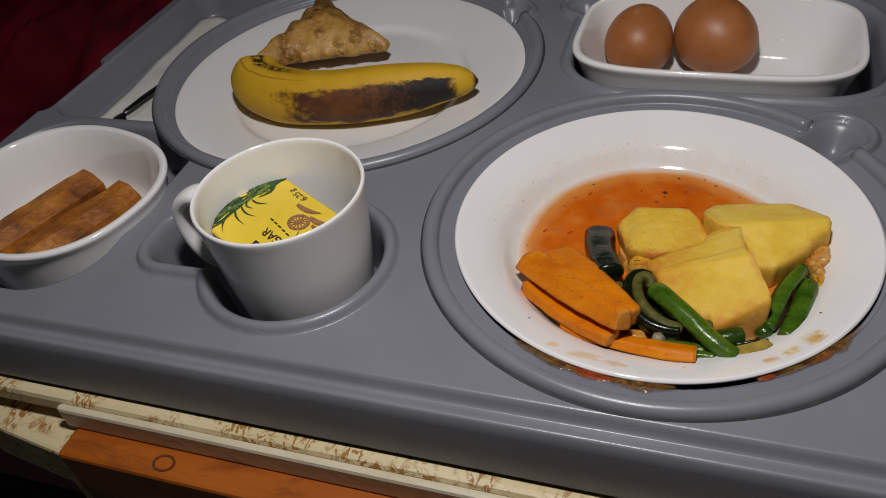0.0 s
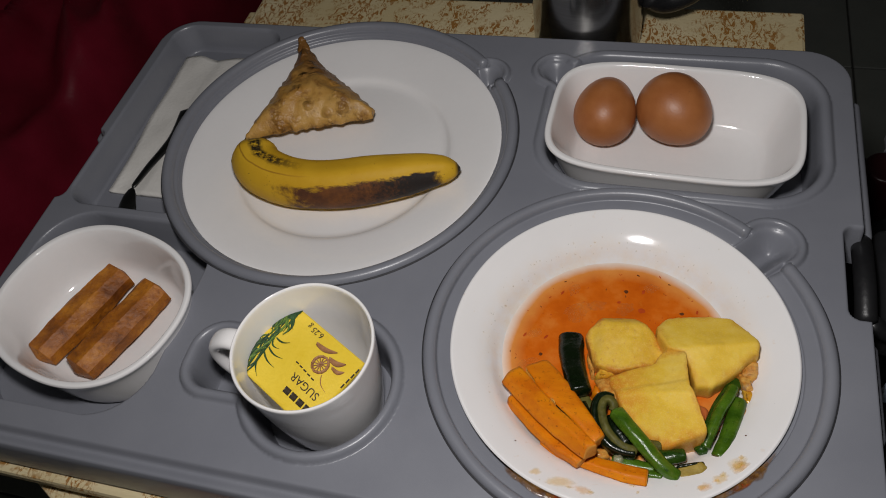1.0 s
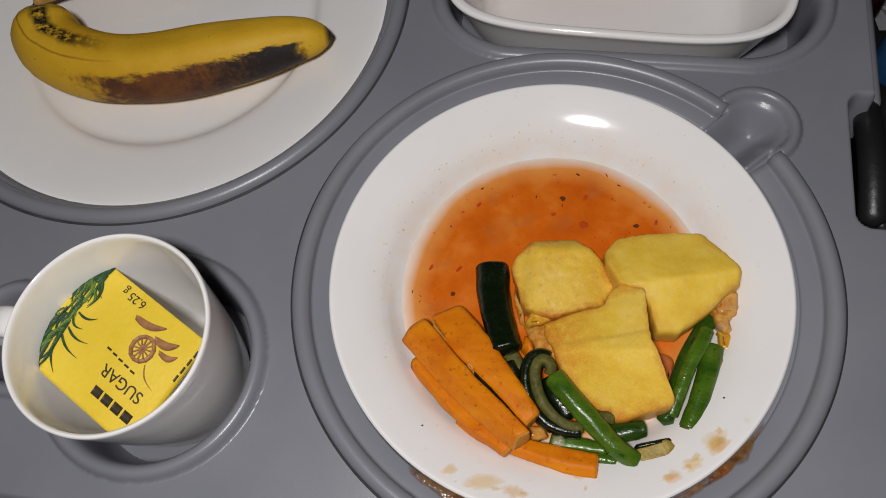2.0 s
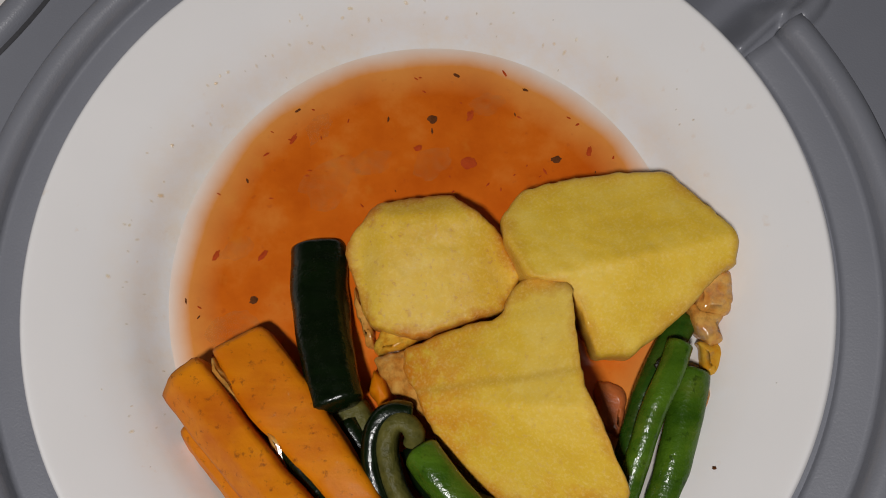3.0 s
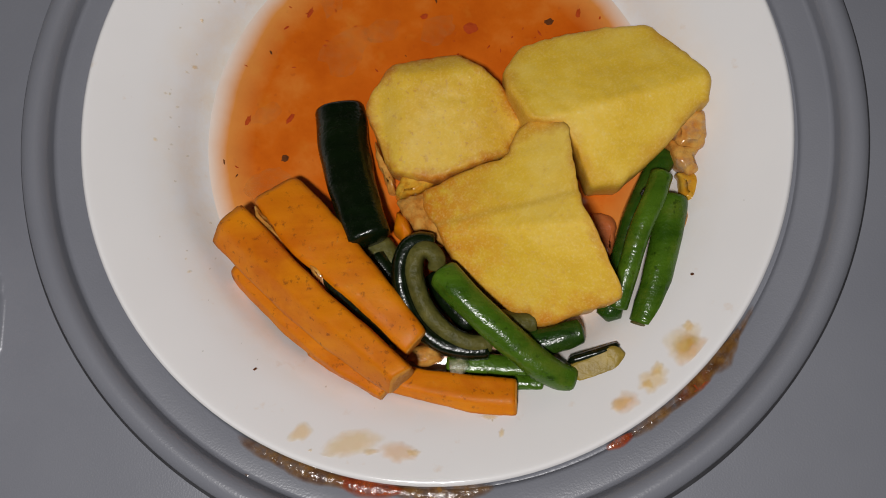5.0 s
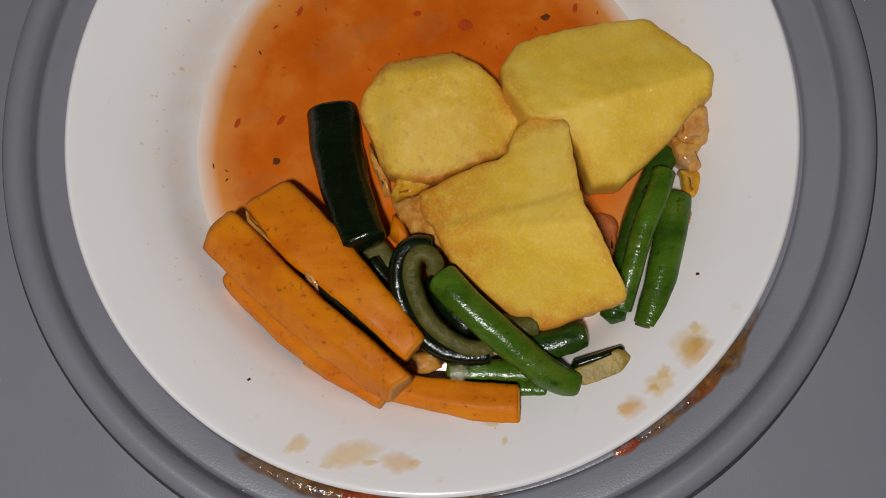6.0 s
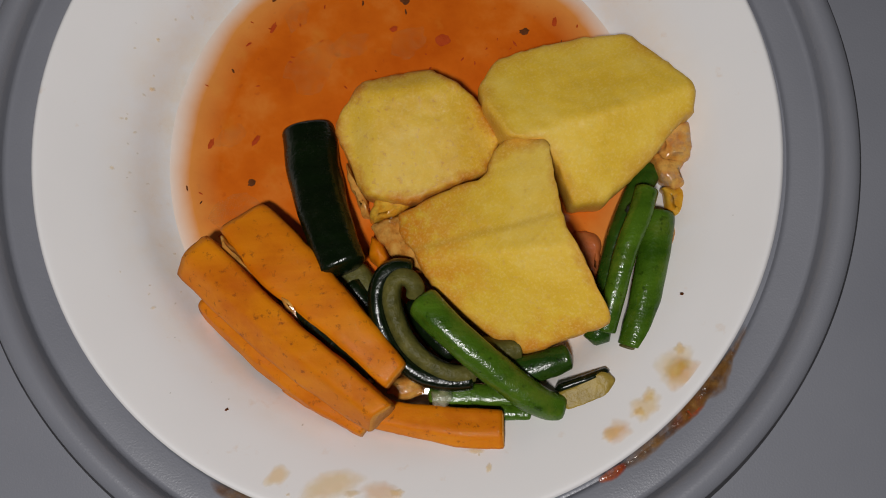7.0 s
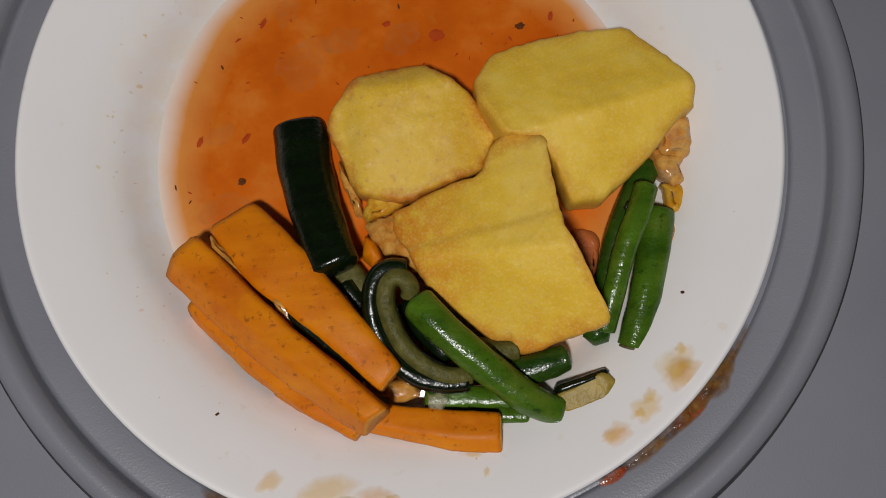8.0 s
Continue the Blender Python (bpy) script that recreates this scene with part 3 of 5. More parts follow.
def tray_height(x, y):
    edge = tray_outline(x, y)
    front = np.clip((-0.085 - y) / 0.02, 0, 1)
    z = front * (-0.0056 * fall(-edge - 0.0128, 0.0036) + 0.0020 * fall(-edge - 0.0088, 0.0050))
    z = z - 0.0265 * np.clip((edge + 0.0030) / 0.0029, 0, 1) ** 2.4
    soup, flat = disc(x, y, 0, 0, 0.0948), disc(x, y, *PLATE, 0.1178)
    eggs = rounded_box(x, y, -0.0650, 0.1090, 0.1125, 0.2345, 0.036)
    cup = np.minimum(disc(x, y, -0.1600, -0.0540, 0.0412), rounded_box(x, y, *CUP_SLOT, 0.014))
    bowl = rounded_box(x, y, -0.3930, -0.2620, -0.0985, 0.0440, 0.036)
    cutlery = np.maximum(rounded_box(x, y, -0.3950, -0.2960, 0.0490, 0.2475, 0.018), -disc(x, y, *PLATE, 0.1285))
    notches = [capsule(x, y, 0.0790, 0.0775, 0.0640, 0.0625, 0.0138), capsule(x, y, -0.1180, 0.2080, -0.1330, 0.1960, 0.0115), capsule(x, y, -0.0680, 0.2170, -0.0540, 0.2080, 0.0120)]
    sinks = [(soup, 0.030, 0.004), (flat, 0.024, 0.004), (eggs, 0.034, 0.006), (cup, 0.034, 0.004), (bowl, 0.034, 0.005), (cutlery, 0.024, 0.0045)]
    sinks += [(n, 0.013, 0.013) for n in notches]
    lip, deep = np.zeros_like(x), np.zeros_like(x)
    for d, w, h in ((eggs, 0.0075, 0.0030), (cup, 0.0070, 0.0042), *((n, 0.0060, 0.0036) for n in notches)):
        lip = np.maximum(lip, h * bead(d, w))
    lip = np.where((np.hypot(x - RING[0], y - RING[1]) < 0.1075) | (np.hypot(x - PLATE[0], y - PLATE[1]) < 0.1255), 0, lip)
    hole = np.zeros_like(x)
    for d, depth, w in sinks:
        deep = np.maximum(deep, depth * fall(d, w))
        hole = np.maximum(hole, fall(d, 0.0015))
    ledge = 0.0035 * np.maximum(fall(disc(x, y, *RING, 0.1090), 0.0015), fall(disc(x, y, *PLATE, 0.1278), 0.0015))
    return z + (lip - ledge) * (1 - hole) - deep


def raised_ring(tray, centre, inner, ledge, outer, notch, half):
    """The rounded collar round a plate's well, open where the finger notch breaks it."""
    w = outer - ledge
    profile = [(inner, -0.022), (inner + 0.0002, -0.0024), (inner + 0.001, -0.0018), (ledge - 0.0012, -0.0014), (ledge - 0.0003, -0.0012)]
    for k in range(11):
        a = math.pi * (1 - k / 10)
        profile.append((ledge + w / 2 + w / 2 * math.cos(a), -0.0004 + 0.0046 * math.sin(a) ** 0.8))
    profile.append((outer, -0.003))
    n, verts, faces = 200, [], []
    for i in range(n + 1):
        a = radians(notch + half + (360 - 2 * half) * i / n)
        verts += [(centre[0] + r * math.cos(a), centre[1] + r * math.sin(a), z) for r, z in profile]
    m = len(profile)
    for i in range(n):
        for j in range(m - 1):
            a = i * m + j
            faces.append((a, a + m, a + m + 1, a + 1))
    faces += [tuple(range(m)), tuple(range(n * m, n * m + m))[::-1]]
    ring = mesh_of("raised_ring", verts, faces, TRAY, True, tray)
    # thin dark band round the collar's foot, painted as its contact shade
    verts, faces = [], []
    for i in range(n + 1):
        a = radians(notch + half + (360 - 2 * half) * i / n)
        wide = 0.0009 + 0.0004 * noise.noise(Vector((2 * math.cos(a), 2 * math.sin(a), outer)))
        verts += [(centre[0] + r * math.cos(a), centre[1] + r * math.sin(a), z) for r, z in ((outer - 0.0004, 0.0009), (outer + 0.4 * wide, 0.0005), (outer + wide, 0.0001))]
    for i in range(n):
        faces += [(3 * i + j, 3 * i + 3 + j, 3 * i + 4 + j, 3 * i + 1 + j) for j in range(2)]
    mesh_of("ring_shade_line", verts, faces, RING_SHADE, True, ring, "dark line painted as shade at the ring's foot")


def build_tray():
    step = 0.0009
    xs, ys = np.arange(-0.4085, 0.1350, step), np.arange(-0.1290, 0.2590, step)
    x, y = np.meshgrid(xs, ys, indexing="ij")
    d = tray_outline(x, y)
    e = 1e-5
    gx, gy = (tray_outline(x + e, y) - d) / e, (tray_outline(x, y + e) - d) / e
    out = d > 0
    px, py = np.where(out, x - gx * d, x), np.where(out, y - gy * d, y)
    pz = np.where(out, -0.0332, tray_height(x, y))
    m, n = x.shape
    idx = np.arange(m * n).reshape(m, n)
    quads = np.stack([idx[:-1, :-1], idx[1:, :-1], idx[1:, 1:], idx[:-1, 1:]], -1).reshape(-1, 4)
    o = out.ravel()[quads].all(1)
    quads = quads[~o]
    used, inv = np.unique(quads, return_inverse=True)
    verts = np.stack([px.ravel(), py.ravel(), pz.ravel()], 1)[used]
    tray = mesh_of("meal_tray", verts.tolist(), inv.reshape(-1, 4).tolist(), TRAY)
    place(tray)
    tagged(tray, "grey moulded plastic meal tray with ringed wells for dishes", "tray")
    part("base", prism([(-0.396, -0.1165), (0.112, -0.1165), (0.112, 0.246), (-0.396, 0.246)], -0.0360, -0.0310, 0.001), TRAY, tray)
    for x0, x1, y0, y1 in ((0.1310, 0.1400, 0.102, 0.222), (0.1310, 0.1375, -0.030, 0.030), (-0.4190, -0.4050, 0.122, 0.222), (-0.4190, -0.4050, -0.095, 0.050)):
        part("grip_flange", box(x0, x1, y0, y1, -0.026, -0.015, 0.004, 3), TRAY, tray, smooth=True)
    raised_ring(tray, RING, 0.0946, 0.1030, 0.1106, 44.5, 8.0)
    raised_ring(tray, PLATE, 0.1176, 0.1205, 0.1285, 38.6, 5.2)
    return tray


build_tray()


# ---- crockery ----
def plate_at(name, x, y, profile, material, label, category, seg=128, shape=None):
    ob = lathe(name, rounded_profile(profile), material, seg, shape)
    ob.location = (x, y, ZT)
    return tagged(ob, label, category)


SOUP_PROFILE = [(0.0, -0.0295), (0.045, -0.0295), (0.052, -0.0285), (0.068, -0.022), (0.082, -0.0115), (0.0925, -0.0035), (0.0945, -0.0008), (0.0932, 0.0004), (0.0910, -0.0006), (0.080, -0.0062), (0.0730, -0.0108), (0.0670, -0.0186), (0.058, -0.0240), (0.045, -0.0256), (0.0, -0.0262)]
plate_at("soup_plate", 0, 0, SOUP_PROFILE, SOUP_PLATE, "white porcelain soup plate with sauce-stained rim, holding vegetable stew", "plate", 160)
FLAT_PROFILE = [(0.0, -0.0235), (0.060, -0.0235), (0.074, -0.0225), (0.092, -0.0155), (0.1155, -0.0088), (0.1172, -0.0070), (0.1160, -0.0058), (0.110, -0.0068), (0.092, -0.0112), (0.0800, -0.0142), (0.0765, -0.0172), (0.072, -0.0186), (0.0, -0.0190)]
plate_at("dinner_plate", *PLATE, FLAT_PROFILE, PORCELAIN, "large flat white porcelain plate holding banana and samosa", "plate", 160)


def oblong(hx, hy, power):
    """Rounded-rectangle plan, scaled by r."""
    def shape(a, r):
        c, s = math.cos(a), math.sin(a)
        k = (abs(c) ** power + abs(s) ** power) ** (-1 / power)
        x, y = c * k, s * k
        return x * (hx - 1 + r), y * (hy - 1 + r)
    return shape


def dish(name, x, y, turn, hx, hy, power, top, foot, label, wall=0.0042, flare=0.012):
    rows = [(1 - hy * 0.999, foot), (1 - 0.030, foot), (1 - flare - 0.005, foot + 0.001), (1 - flare, foot + 0.006), (1 - 0.003, top - 0.008), (1.0, top - 0.002), (1 - 0.001, top), (1 - wall, top - 0.0004), (1 - wall - 0.002, top - 0.006), (1 - flare - wall, foot + 0.011), (1 - flare - wall - 0.008, foot + 0.0055), (1 - 0.034, foot + 0.0042), (1 - hy * 0.999, foot + 0.004)]
    ob = lathe(name, rounded_profile(rows), PORCELAIN, 144, oblong(hx, hy, power))
    ob.location, ob.rotation_euler.z = (x, y, ZT), turn
    return tagged(ob, label, "dish")


dish("egg_dish", 0.0168, 0.1655, radians(-2.0), 0.0820, 0.0525, 4.0, 0.0115, -0.0335, "oblong white porcelain dish holding two brown eggs")
dish("side_bowl", -0.3215, -0.0300, radians(-14), 0.0662, 0.0568, 2.3, 0.0100, -0.0335, "oval white porcelain bowl holding two fried rolls", flare=0.0075)

mug = lathe("mug", rounded_profile([(0.0, -0.0310), (0.026, -0.0330), (0.0292, -0.0315), (0.0310, -0.024), (0.0345, 0.000), (0.0380, 0.036), (0.0388, 0.0425), (0.0378, 0.0436), (0.0366, 0.0425), (0.0362, 0.034), (0.0326, -0.002), (0.0280, -0.0235), (0.0240, -0.0268), (0.0, -0.0272)]), PORCELAIN, 112)
mug.location = (*MUG, ZT)
tagged(mug, "white porcelain mug with a yellow sugar sachet inside", "mug")
sweep("handle", [(-0.0362, 0, 0.031), (-0.0480, 0, 0.0325), (-0.0575, 0, 0.025), (-0.0590, 0, 0.010), (-0.0520, 0, -0.004), (-0.0320, 0, -0.012)], 0.0062, 0.0036, PORCELAIN, 30, 16, 2.6, 0.1, parent=mug, across=(0, 1, 0)).rotation_euler.z = radians(-2)


# ---- the stew in the soup plate ----
soup = lathe("tomato_broth", [(0.0672, -0.0203), (0.0684, -0.0193), (0.0675, -0.0190), (0.060, -0.0192), (0.040, -0.0193), (0.0, -0.0193)], SOUP, 128)
soup.location.z = ZT
tagged(soup, "thin orange tomato broth with herb flecks in the soup plate", "soup")


def mm(*pts):
    return [(x / 1000, y / 1000) for x, y in pts]


GROUP_POTATO, GROUP_CARROT, GROUP_BEAN = "potato chunks in the stew", "carrot sticks in the stew", "green beans in the stew"
food = []


def served(ob, label, category, group=""):
    food.append(ob)
    return tagged(place(ob), label, category, group)


def cut_potato(outline, planes, material, seed, blunt):
    """A boiled chunk cut by flat faces; each plane is (z, dz/dx, x0, dz/dy, y0) in millimetres and slopes."""
    n, pts = 132, [Vector(p) for p in outline]
    for _ in range(2):
        pts = [q for a, b in zip(pts, pts[1:] + pts[:1]) for q in (a.lerp(b, 0.07), a.lerp(b, 0.93))]
    total, ring, want, run = sum((b - a).length for a, b in zip(pts, pts[1:] + pts[:1])), [], 0.0, 0.0
    for a, b in zip(pts, pts[1:] + pts[:1]):
        d = (b - a).length
        while want <= run + d and len(ring) < n:
            ring.append(a.lerp(b, (want - run) / d if d else 0))
            want += total / n
        run += d
    n = len(ring)
    ring = [p + 0.0005 * Vector((noise.noise(Vector((p.x * 420, p.y * 420, seed))), noise.noise(Vector((p.x * 420, p.y * 420, seed + 7))))) for p in ring]
    mid = sum(ring, Vector((0, 0))) / n
    size = sum((p - mid).length for p in ring) / n

    def top(x, y):
        zs = [a + b * (1000 * x - x0) + c * (1000 * y - y0) for a, b, x0, c, y0 in planes]
        low = min(zs)
        z = low - blunt * 1000 * math.log(sum(math.exp(-(v - low) / (blunt * 1000)) for v in zs))
        return max(z, -10.5) / 1000 + 0.0007 * noise.noise(Vector((x * 70, y * 70, seed))) + 0.00022 * noise.noise(Vector((x * 330, y * 330, seed)))

    layers = [(0.97, "foot"), (1.0, 0.45), (1.0, 0.80), (1 - 0.0002 / size, 0.94), (1 - 0.0009 / size, 1.0)] + [((1 - 0.0009 / size) * f, 1.0) for f in np.linspace(0.955, 0.02, 26)]
    verts, faces, rims = [], [], []
    for s, f in layers:
        rims += [max(0.0, min(1.0, s)) ** 1.6] * n
        for p in ring:
            q = mid + (p - mid) * s
            z = top(q.x, q.y)
            z = -0.0235 if f == "foot" else -0.0235 + (z + 0.0235) * f
            side = 0.0004 if f != 1.0 else 0.0
            verts.append((q.x + side * noise.noise(Vector((q.x * 200, q.y * 200, z * 200))), q.y + side * noise.noise(Vector((z * 200, q.x * 200, q.y * 200))), z))
    for i in range(len(layers) - 1):
        for j in range(n):
            a, b = i * n + j, i * n + (j + 1) % n
            faces.append((a, b, b + n, a + n))
    faces.append(tuple(range(n))[::-1])
    faces.append(tuple(range((len(layers) - 1) * n, len(layers) * n)))
    ob = mesh_of("potato_chunk", verts, faces, material)
    ob.data.attributes.new("rim", "FLOAT", "POINT").data.foreach_set("value", rims)
    return ob


served(cut_potato(mm((-18, 11), (-11, 19), (6.5, 22), (19, 12.5), (25.5, 2), (23.5, -1.5), (21.5, -7), (0.5, -15), (-11.5, -12.5), (-19, 5.5)), [(-6.5, 0, 0, 0.12, 0), (-6, 0.8, -8, 0.1, 0), (-6, -0.55, 14, 0.08, 0), (-7.5, 0.1, 0, -0.9, 18)], POTATO_STAINED, 1, 0.0009),
       "round boiled yellow potato chunk with orange sauce specks", "potato", GROUP_POTATO)
wedge = served(cut_potato(mm((19.5, 14.5), (24, 22), (29.5, 24), (48, 27.5), (59.5, 27.5), (73.5, 11.5), (73.5, 4), (71, 3.5), (62.5, -7), (50.5, -17.5), (42.5, -17.5), (38.5, -8.5), (34, -2), (25.5, -1), (20, 9.5)), [(2.8, 0.07, 39, -0.342, -0.4), (1.5, -0.13, 55, 0.48, 4)], POTATO, 2, 0.0005),
               "smooth cut boiled yellow potato chunk with a pointed end", "potato", GROUP_POTATO)
flake = chunk("loose_flake", mm((51.6, 1.8), (55.4, 2.4), (60.4, 1.2), (62.2, -1.4), (59.2, -3.0), (54.4, -2.2)), -0.0030, 0.0004, POTATO, 0.0008, (-0.13, 0.48), 0.0002, 31, wedge, "thin oval flake of potato", under=1.0)
flake.location.z = -0.0016
served(cut_potato(mm((26.5, 0.5), (36, -1.5), (38, -24.5), (48.5, -46.5), (48, -48.5), (28.5, -55), (25.5, -51), (21, -51), (17, -48.5), (7, -39), (-2.5, -22), (-3, -17), (13, -11), (20, -9.5), (23, -2.5)), [(-3.7, 0.45, 6.4, -0.24, -30), (-3.7, 0.45, 6.4, 0.6, -30)], POTATO_DIPPED, 3, 0.0004),
       "large blocky boiled potato chunk stained by sauce", "potato", GROUP_POTATO)
served(chunk("onion_layer", mm((-10.3, -19.8), (-3.1, -16.8), (3, -17), (4.6, -24.4), (4.8, -31.5), (2.8, -32.9), (-2, -29.3), (-7.7, -24.6)), -0.024, -0.0098, ONION_RED, 0.003, (0.16, -0.02), 0.0009, 4, rag=0.0008), "ragged sauce-soaked onion layer beside the potato", "onion")
served(chunk("onion_strip", mm((-8.4, -12.2), (-3.1, -11.9), (-0.2, -14.6), (-3.2, -17), (-9.2, -18.7), (-10.8, -17)), -0.022, -0.0122, ONION_SOFT, 0.002, rough=0.0012, seed=5, rag=0.0008), "soft stewed onion shred in the broth", "onion")
served(chunk("carrot_crumb", mm((-10.8, -22.1), (-7.2, -24.6), (-4.9, -29.8), (-8.1, -31.1), (-11, -27.2)), -0.022, -0.0115, CARROT, 0.003, rough=0.0008, seed=6), "small orange carrot crumb beside the courgette", "carrot")

# courgette pieces
served(sweep("courgette_piece", [(-0.0279, 0.0100, -0.0212), (-0.0254, -0.0040, -0.0166), (-0.0212, -0.0195, -0.0112), (-0.0165, -0.0322, -0.0068)], 0.0074, 0.0050, ZUCCHINI, 64, 40, 2.5, 0.22, lambda u: 1.04 - 0.22 * u, 0.07, 3),
       "dark green glossy courgette piece with unpeeled skin", "courgette")
served(chunk("courgette_flesh", mm((-22.5, -31), (-12, -29), (-8, -38), (-17, -40)), -0.023, -0.0125, FLESH, 0.002, rough=0.0005, seed=7), "pale courgette flesh under the dark piece", "courgette")
curl = served(sweep("courgette_slice", [(0.0005, -0.0322, -0.0080), (-0.0034, -0.0320, -0.0070), (-0.0064, -0.0340, -0.0066), (-0.0080, -0.0385, -0.0068), (-0.0074, -0.0455, -0.0074), (-0.0038, -0.0533, -0.0080), (0.0017, -0.0584, -0.0086), (0.0088, -0.0606, -0.0092), (0.0155, -0.0604, -0.0096)], 0.0026, 0.0044, ZUCCHINI, 60, 28, 2.4, 0.3, wobble=0.05, seed=8),
              "curled courgette slice, dark skin outside and green flesh inside", "courgette")
sweep("flesh", [(0.0014, -0.0390, -0.0075), (0.0014, -0.0366, -0.0062), (-0.0002, -0.0346, -0.0056), (-0.0026, -0.0344, -0.0054), (-0.0042, -0.0368, -0.0054), (-0.0042, -0.0420, -0.0056), (-0.0022, -0.0482, -0.0060), (0.0014, -0.0534, -0.0066), (0.0062, -0.0572, -0.0074), (0.0108, -0.0588, -0.0080), (0.0160, -0.0586, -0.0088)], 0.0024, 0.0036, FLESH, 70, 20, 3.0, 0.3, wobble=0.10, seed=9, parent=curl, label="soft green courgette flesh")
served(chunk("courgette_end", mm((34, -65), (47.5, -59.0), (50.5, -61.5), (48.5, -65.5), (38, -69.5)), -0.018, -0.0062, PALE_FLESH, 0.0012, (0.08, 0.05), 0.0005, 10), "pale courgette slice with a thin dark skin", "courgette")
served(sweep("courgette_skin", [(0.0355, -0.0636, -0.0092), (0.0430, -0.0612, -0.0080), (0.0492, -0.0592, -0.0082)], 0.0011, 0.0022, ZUCCHINI, 14, 10, 2.2, 0.4, wobble=0.1, seed=4), "thin dark courgette skin strip on its slice", "courgette")
served(sweep("courgette_strip", [(-0.0345, -0.0335, -0.0105), (-0.0220, -0.0480, -0.0080), (-0.0095, -0.0605, -0.0060)], 0.0030, 0.0045, ZUCCHINI, 16, 12, 2.2, 0.4, wobble=0.1, seed=14), "dark courgette strip between two carrot sticks", "courgette")
# added dark strip that darkens the hole between long bean and curl
served(sweep("courgette_strip", [(0.0010, -0.0385, -0.0130), (0.0050, -0.0460, -0.0125), (0.0120, -0.0545, -0.0125)], 0.0045, 0.0030, ZUCCHINI, 16, 14, 2.4, 0.3, wobble=0.1, seed=16), "dark strip added to fill the gap under the long bean", "courgette")
served(sweep("courgette_strip", [(-0.0165, -0.0335, -0.0145), (-0.0095, -0.0440, -0.0150), (-0.0040, -0.0540, -0.0150)], 0.0030, 0.0040, ZUCCHINI, 16, 12, 2.2, 0.4, wobble=0.1, seed=15), "dark courgette strip beside the curled slice", "courgette")

# carrot sticks
def stick(stations, label, seed, far_end="", power=7.5):
    """A cut carrot stick through stations of four corners in millimetres: front top, back top, back bottom, front bottom."""
    n, around, verts, faces = 46, 32, [], []
    rails = [smooth_path([[c / 1000 for c in st[k]] for st in stations], n) for k in range(4)]
    for i in range(n):
        ease = min(i, n - 1 - i)
        k = (0.965, 0.993, 1.0)[min(ease, 2)]
        q = [rails[j][i] for j in range(4)]
        mid = sum(q) / 4
        for j in range(around):
            a = 2 * math.pi * (j + 0.5) / around
            c, d = math.cos(a), math.sin(a)
            f = (abs(c) ** power + abs(d) ** power) ** (-1 / power) * k
            u, v = (1 + c * f) / 2, (1 + d * f) / 2
            p = q[3] * (1 - u) * (1 - v) + q[2] * u * (1 - v) + q[1] * u * v + q[0] * (1 - u) * v
            at = Vector(p) * 130 + Vector((seed * 7, 0, 0))
            away = (p - mid) / max(np.linalg.norm(p - mid), 1e-6)
            verts.append(p + away * (0.0004 * noise.noise(at) + 0.00014 * noise.noise(at * 4.5)))
    for i in range(n - 1):
        for j in range(around):
            a, b = i * around + j, i * around + (j + 1) % around
            faces.append((a, b, b + around, a + around))
    faces += [tuple(range(around))[::-1], tuple(range((n - 1) * around, n * around))]
    ob = mesh_of("carrot_stick", verts, faces, CARROT)

    def cut_face(ring, before, material, name):
        q = [Vector(v) for v in verts[ring * around : (ring + 1) * around]]
        mid = sum(q, Vector()) / around
        out = (mid - sum((Vector(v) for v in verts[before * around : (before + 1) * around]), Vector()) / around).normalized()
        cap = [mid + (p - mid) * s + out * (d + 0.0002 * noise.noise(p * 600 * s)) for s, d in ((0.99, -0.0002), (0.93, 0.0003), (0.7, 0.0004), (0.4, 0.0004)) for p in q]
        capf = [(r * around + j, r * around + (j + 1) % around, (r + 1) * around + (j + 1) % around, (r + 1) * around + j) for r in range(3) for j in range(around)]
        capf.append(tuple(range(3 * around, 4 * around)))
        mesh_of(name, cap, capf, material, True, ob, "rough fibrous cut end")

    cut_face(n - 1, n - 3, CARROT_END, "cut_end")
    if far_end:
        cut_face(0, 2, CARROT_CHAR if far_end == "charred" else CARROT_END, "cut_end")
    return served(ob, label, "carrot", GROUP_CARROT)


stick([((-58.2, -26.5, -7), (-51.5, -21, -6), (-51.5, -22, -17), (-61.5, -31.6, -12)), ((-34.8, -46.6, 0), (-28.7, -43.5, 0), (-29, -45, -12), (-38.5, -52.5, -6)), ((-22, -57, 4), (-16, -54, 4), (-16, -55, -8), (-25, -62.5, -3)), ((-9.1, -67.4, 7), (-4.1, -64.7, 7), (-4, -66, -4), (-10.7, -72.2, 0))],
      "thick orange cooked carrot stick with charred specks", 1, "charred")
stick([((-50.2, -19.8, -9.5), (-37.8, -12.6, -9.5), (-37, -14, -18), (-47.5, -20, -18)), ((-38.9, -33.8, -5.5), (-25.6, -24.2, -6), (-26, -26, -15), (-37, -34, -15)), ((-20.2, -49, -2), (-11.5, -41.9, -2.5), (-11.5, -42.5, -12), (-19.5, -49.5, -12)), ((-6.7, -61.7, -0.5), (-1.2, -55.4, -0.5), (-1.2, -56, -9), (-6.5, -62, -9))],
      "orange cooked carrot stick with a dark blunt end", 2, "charred", 5.0)
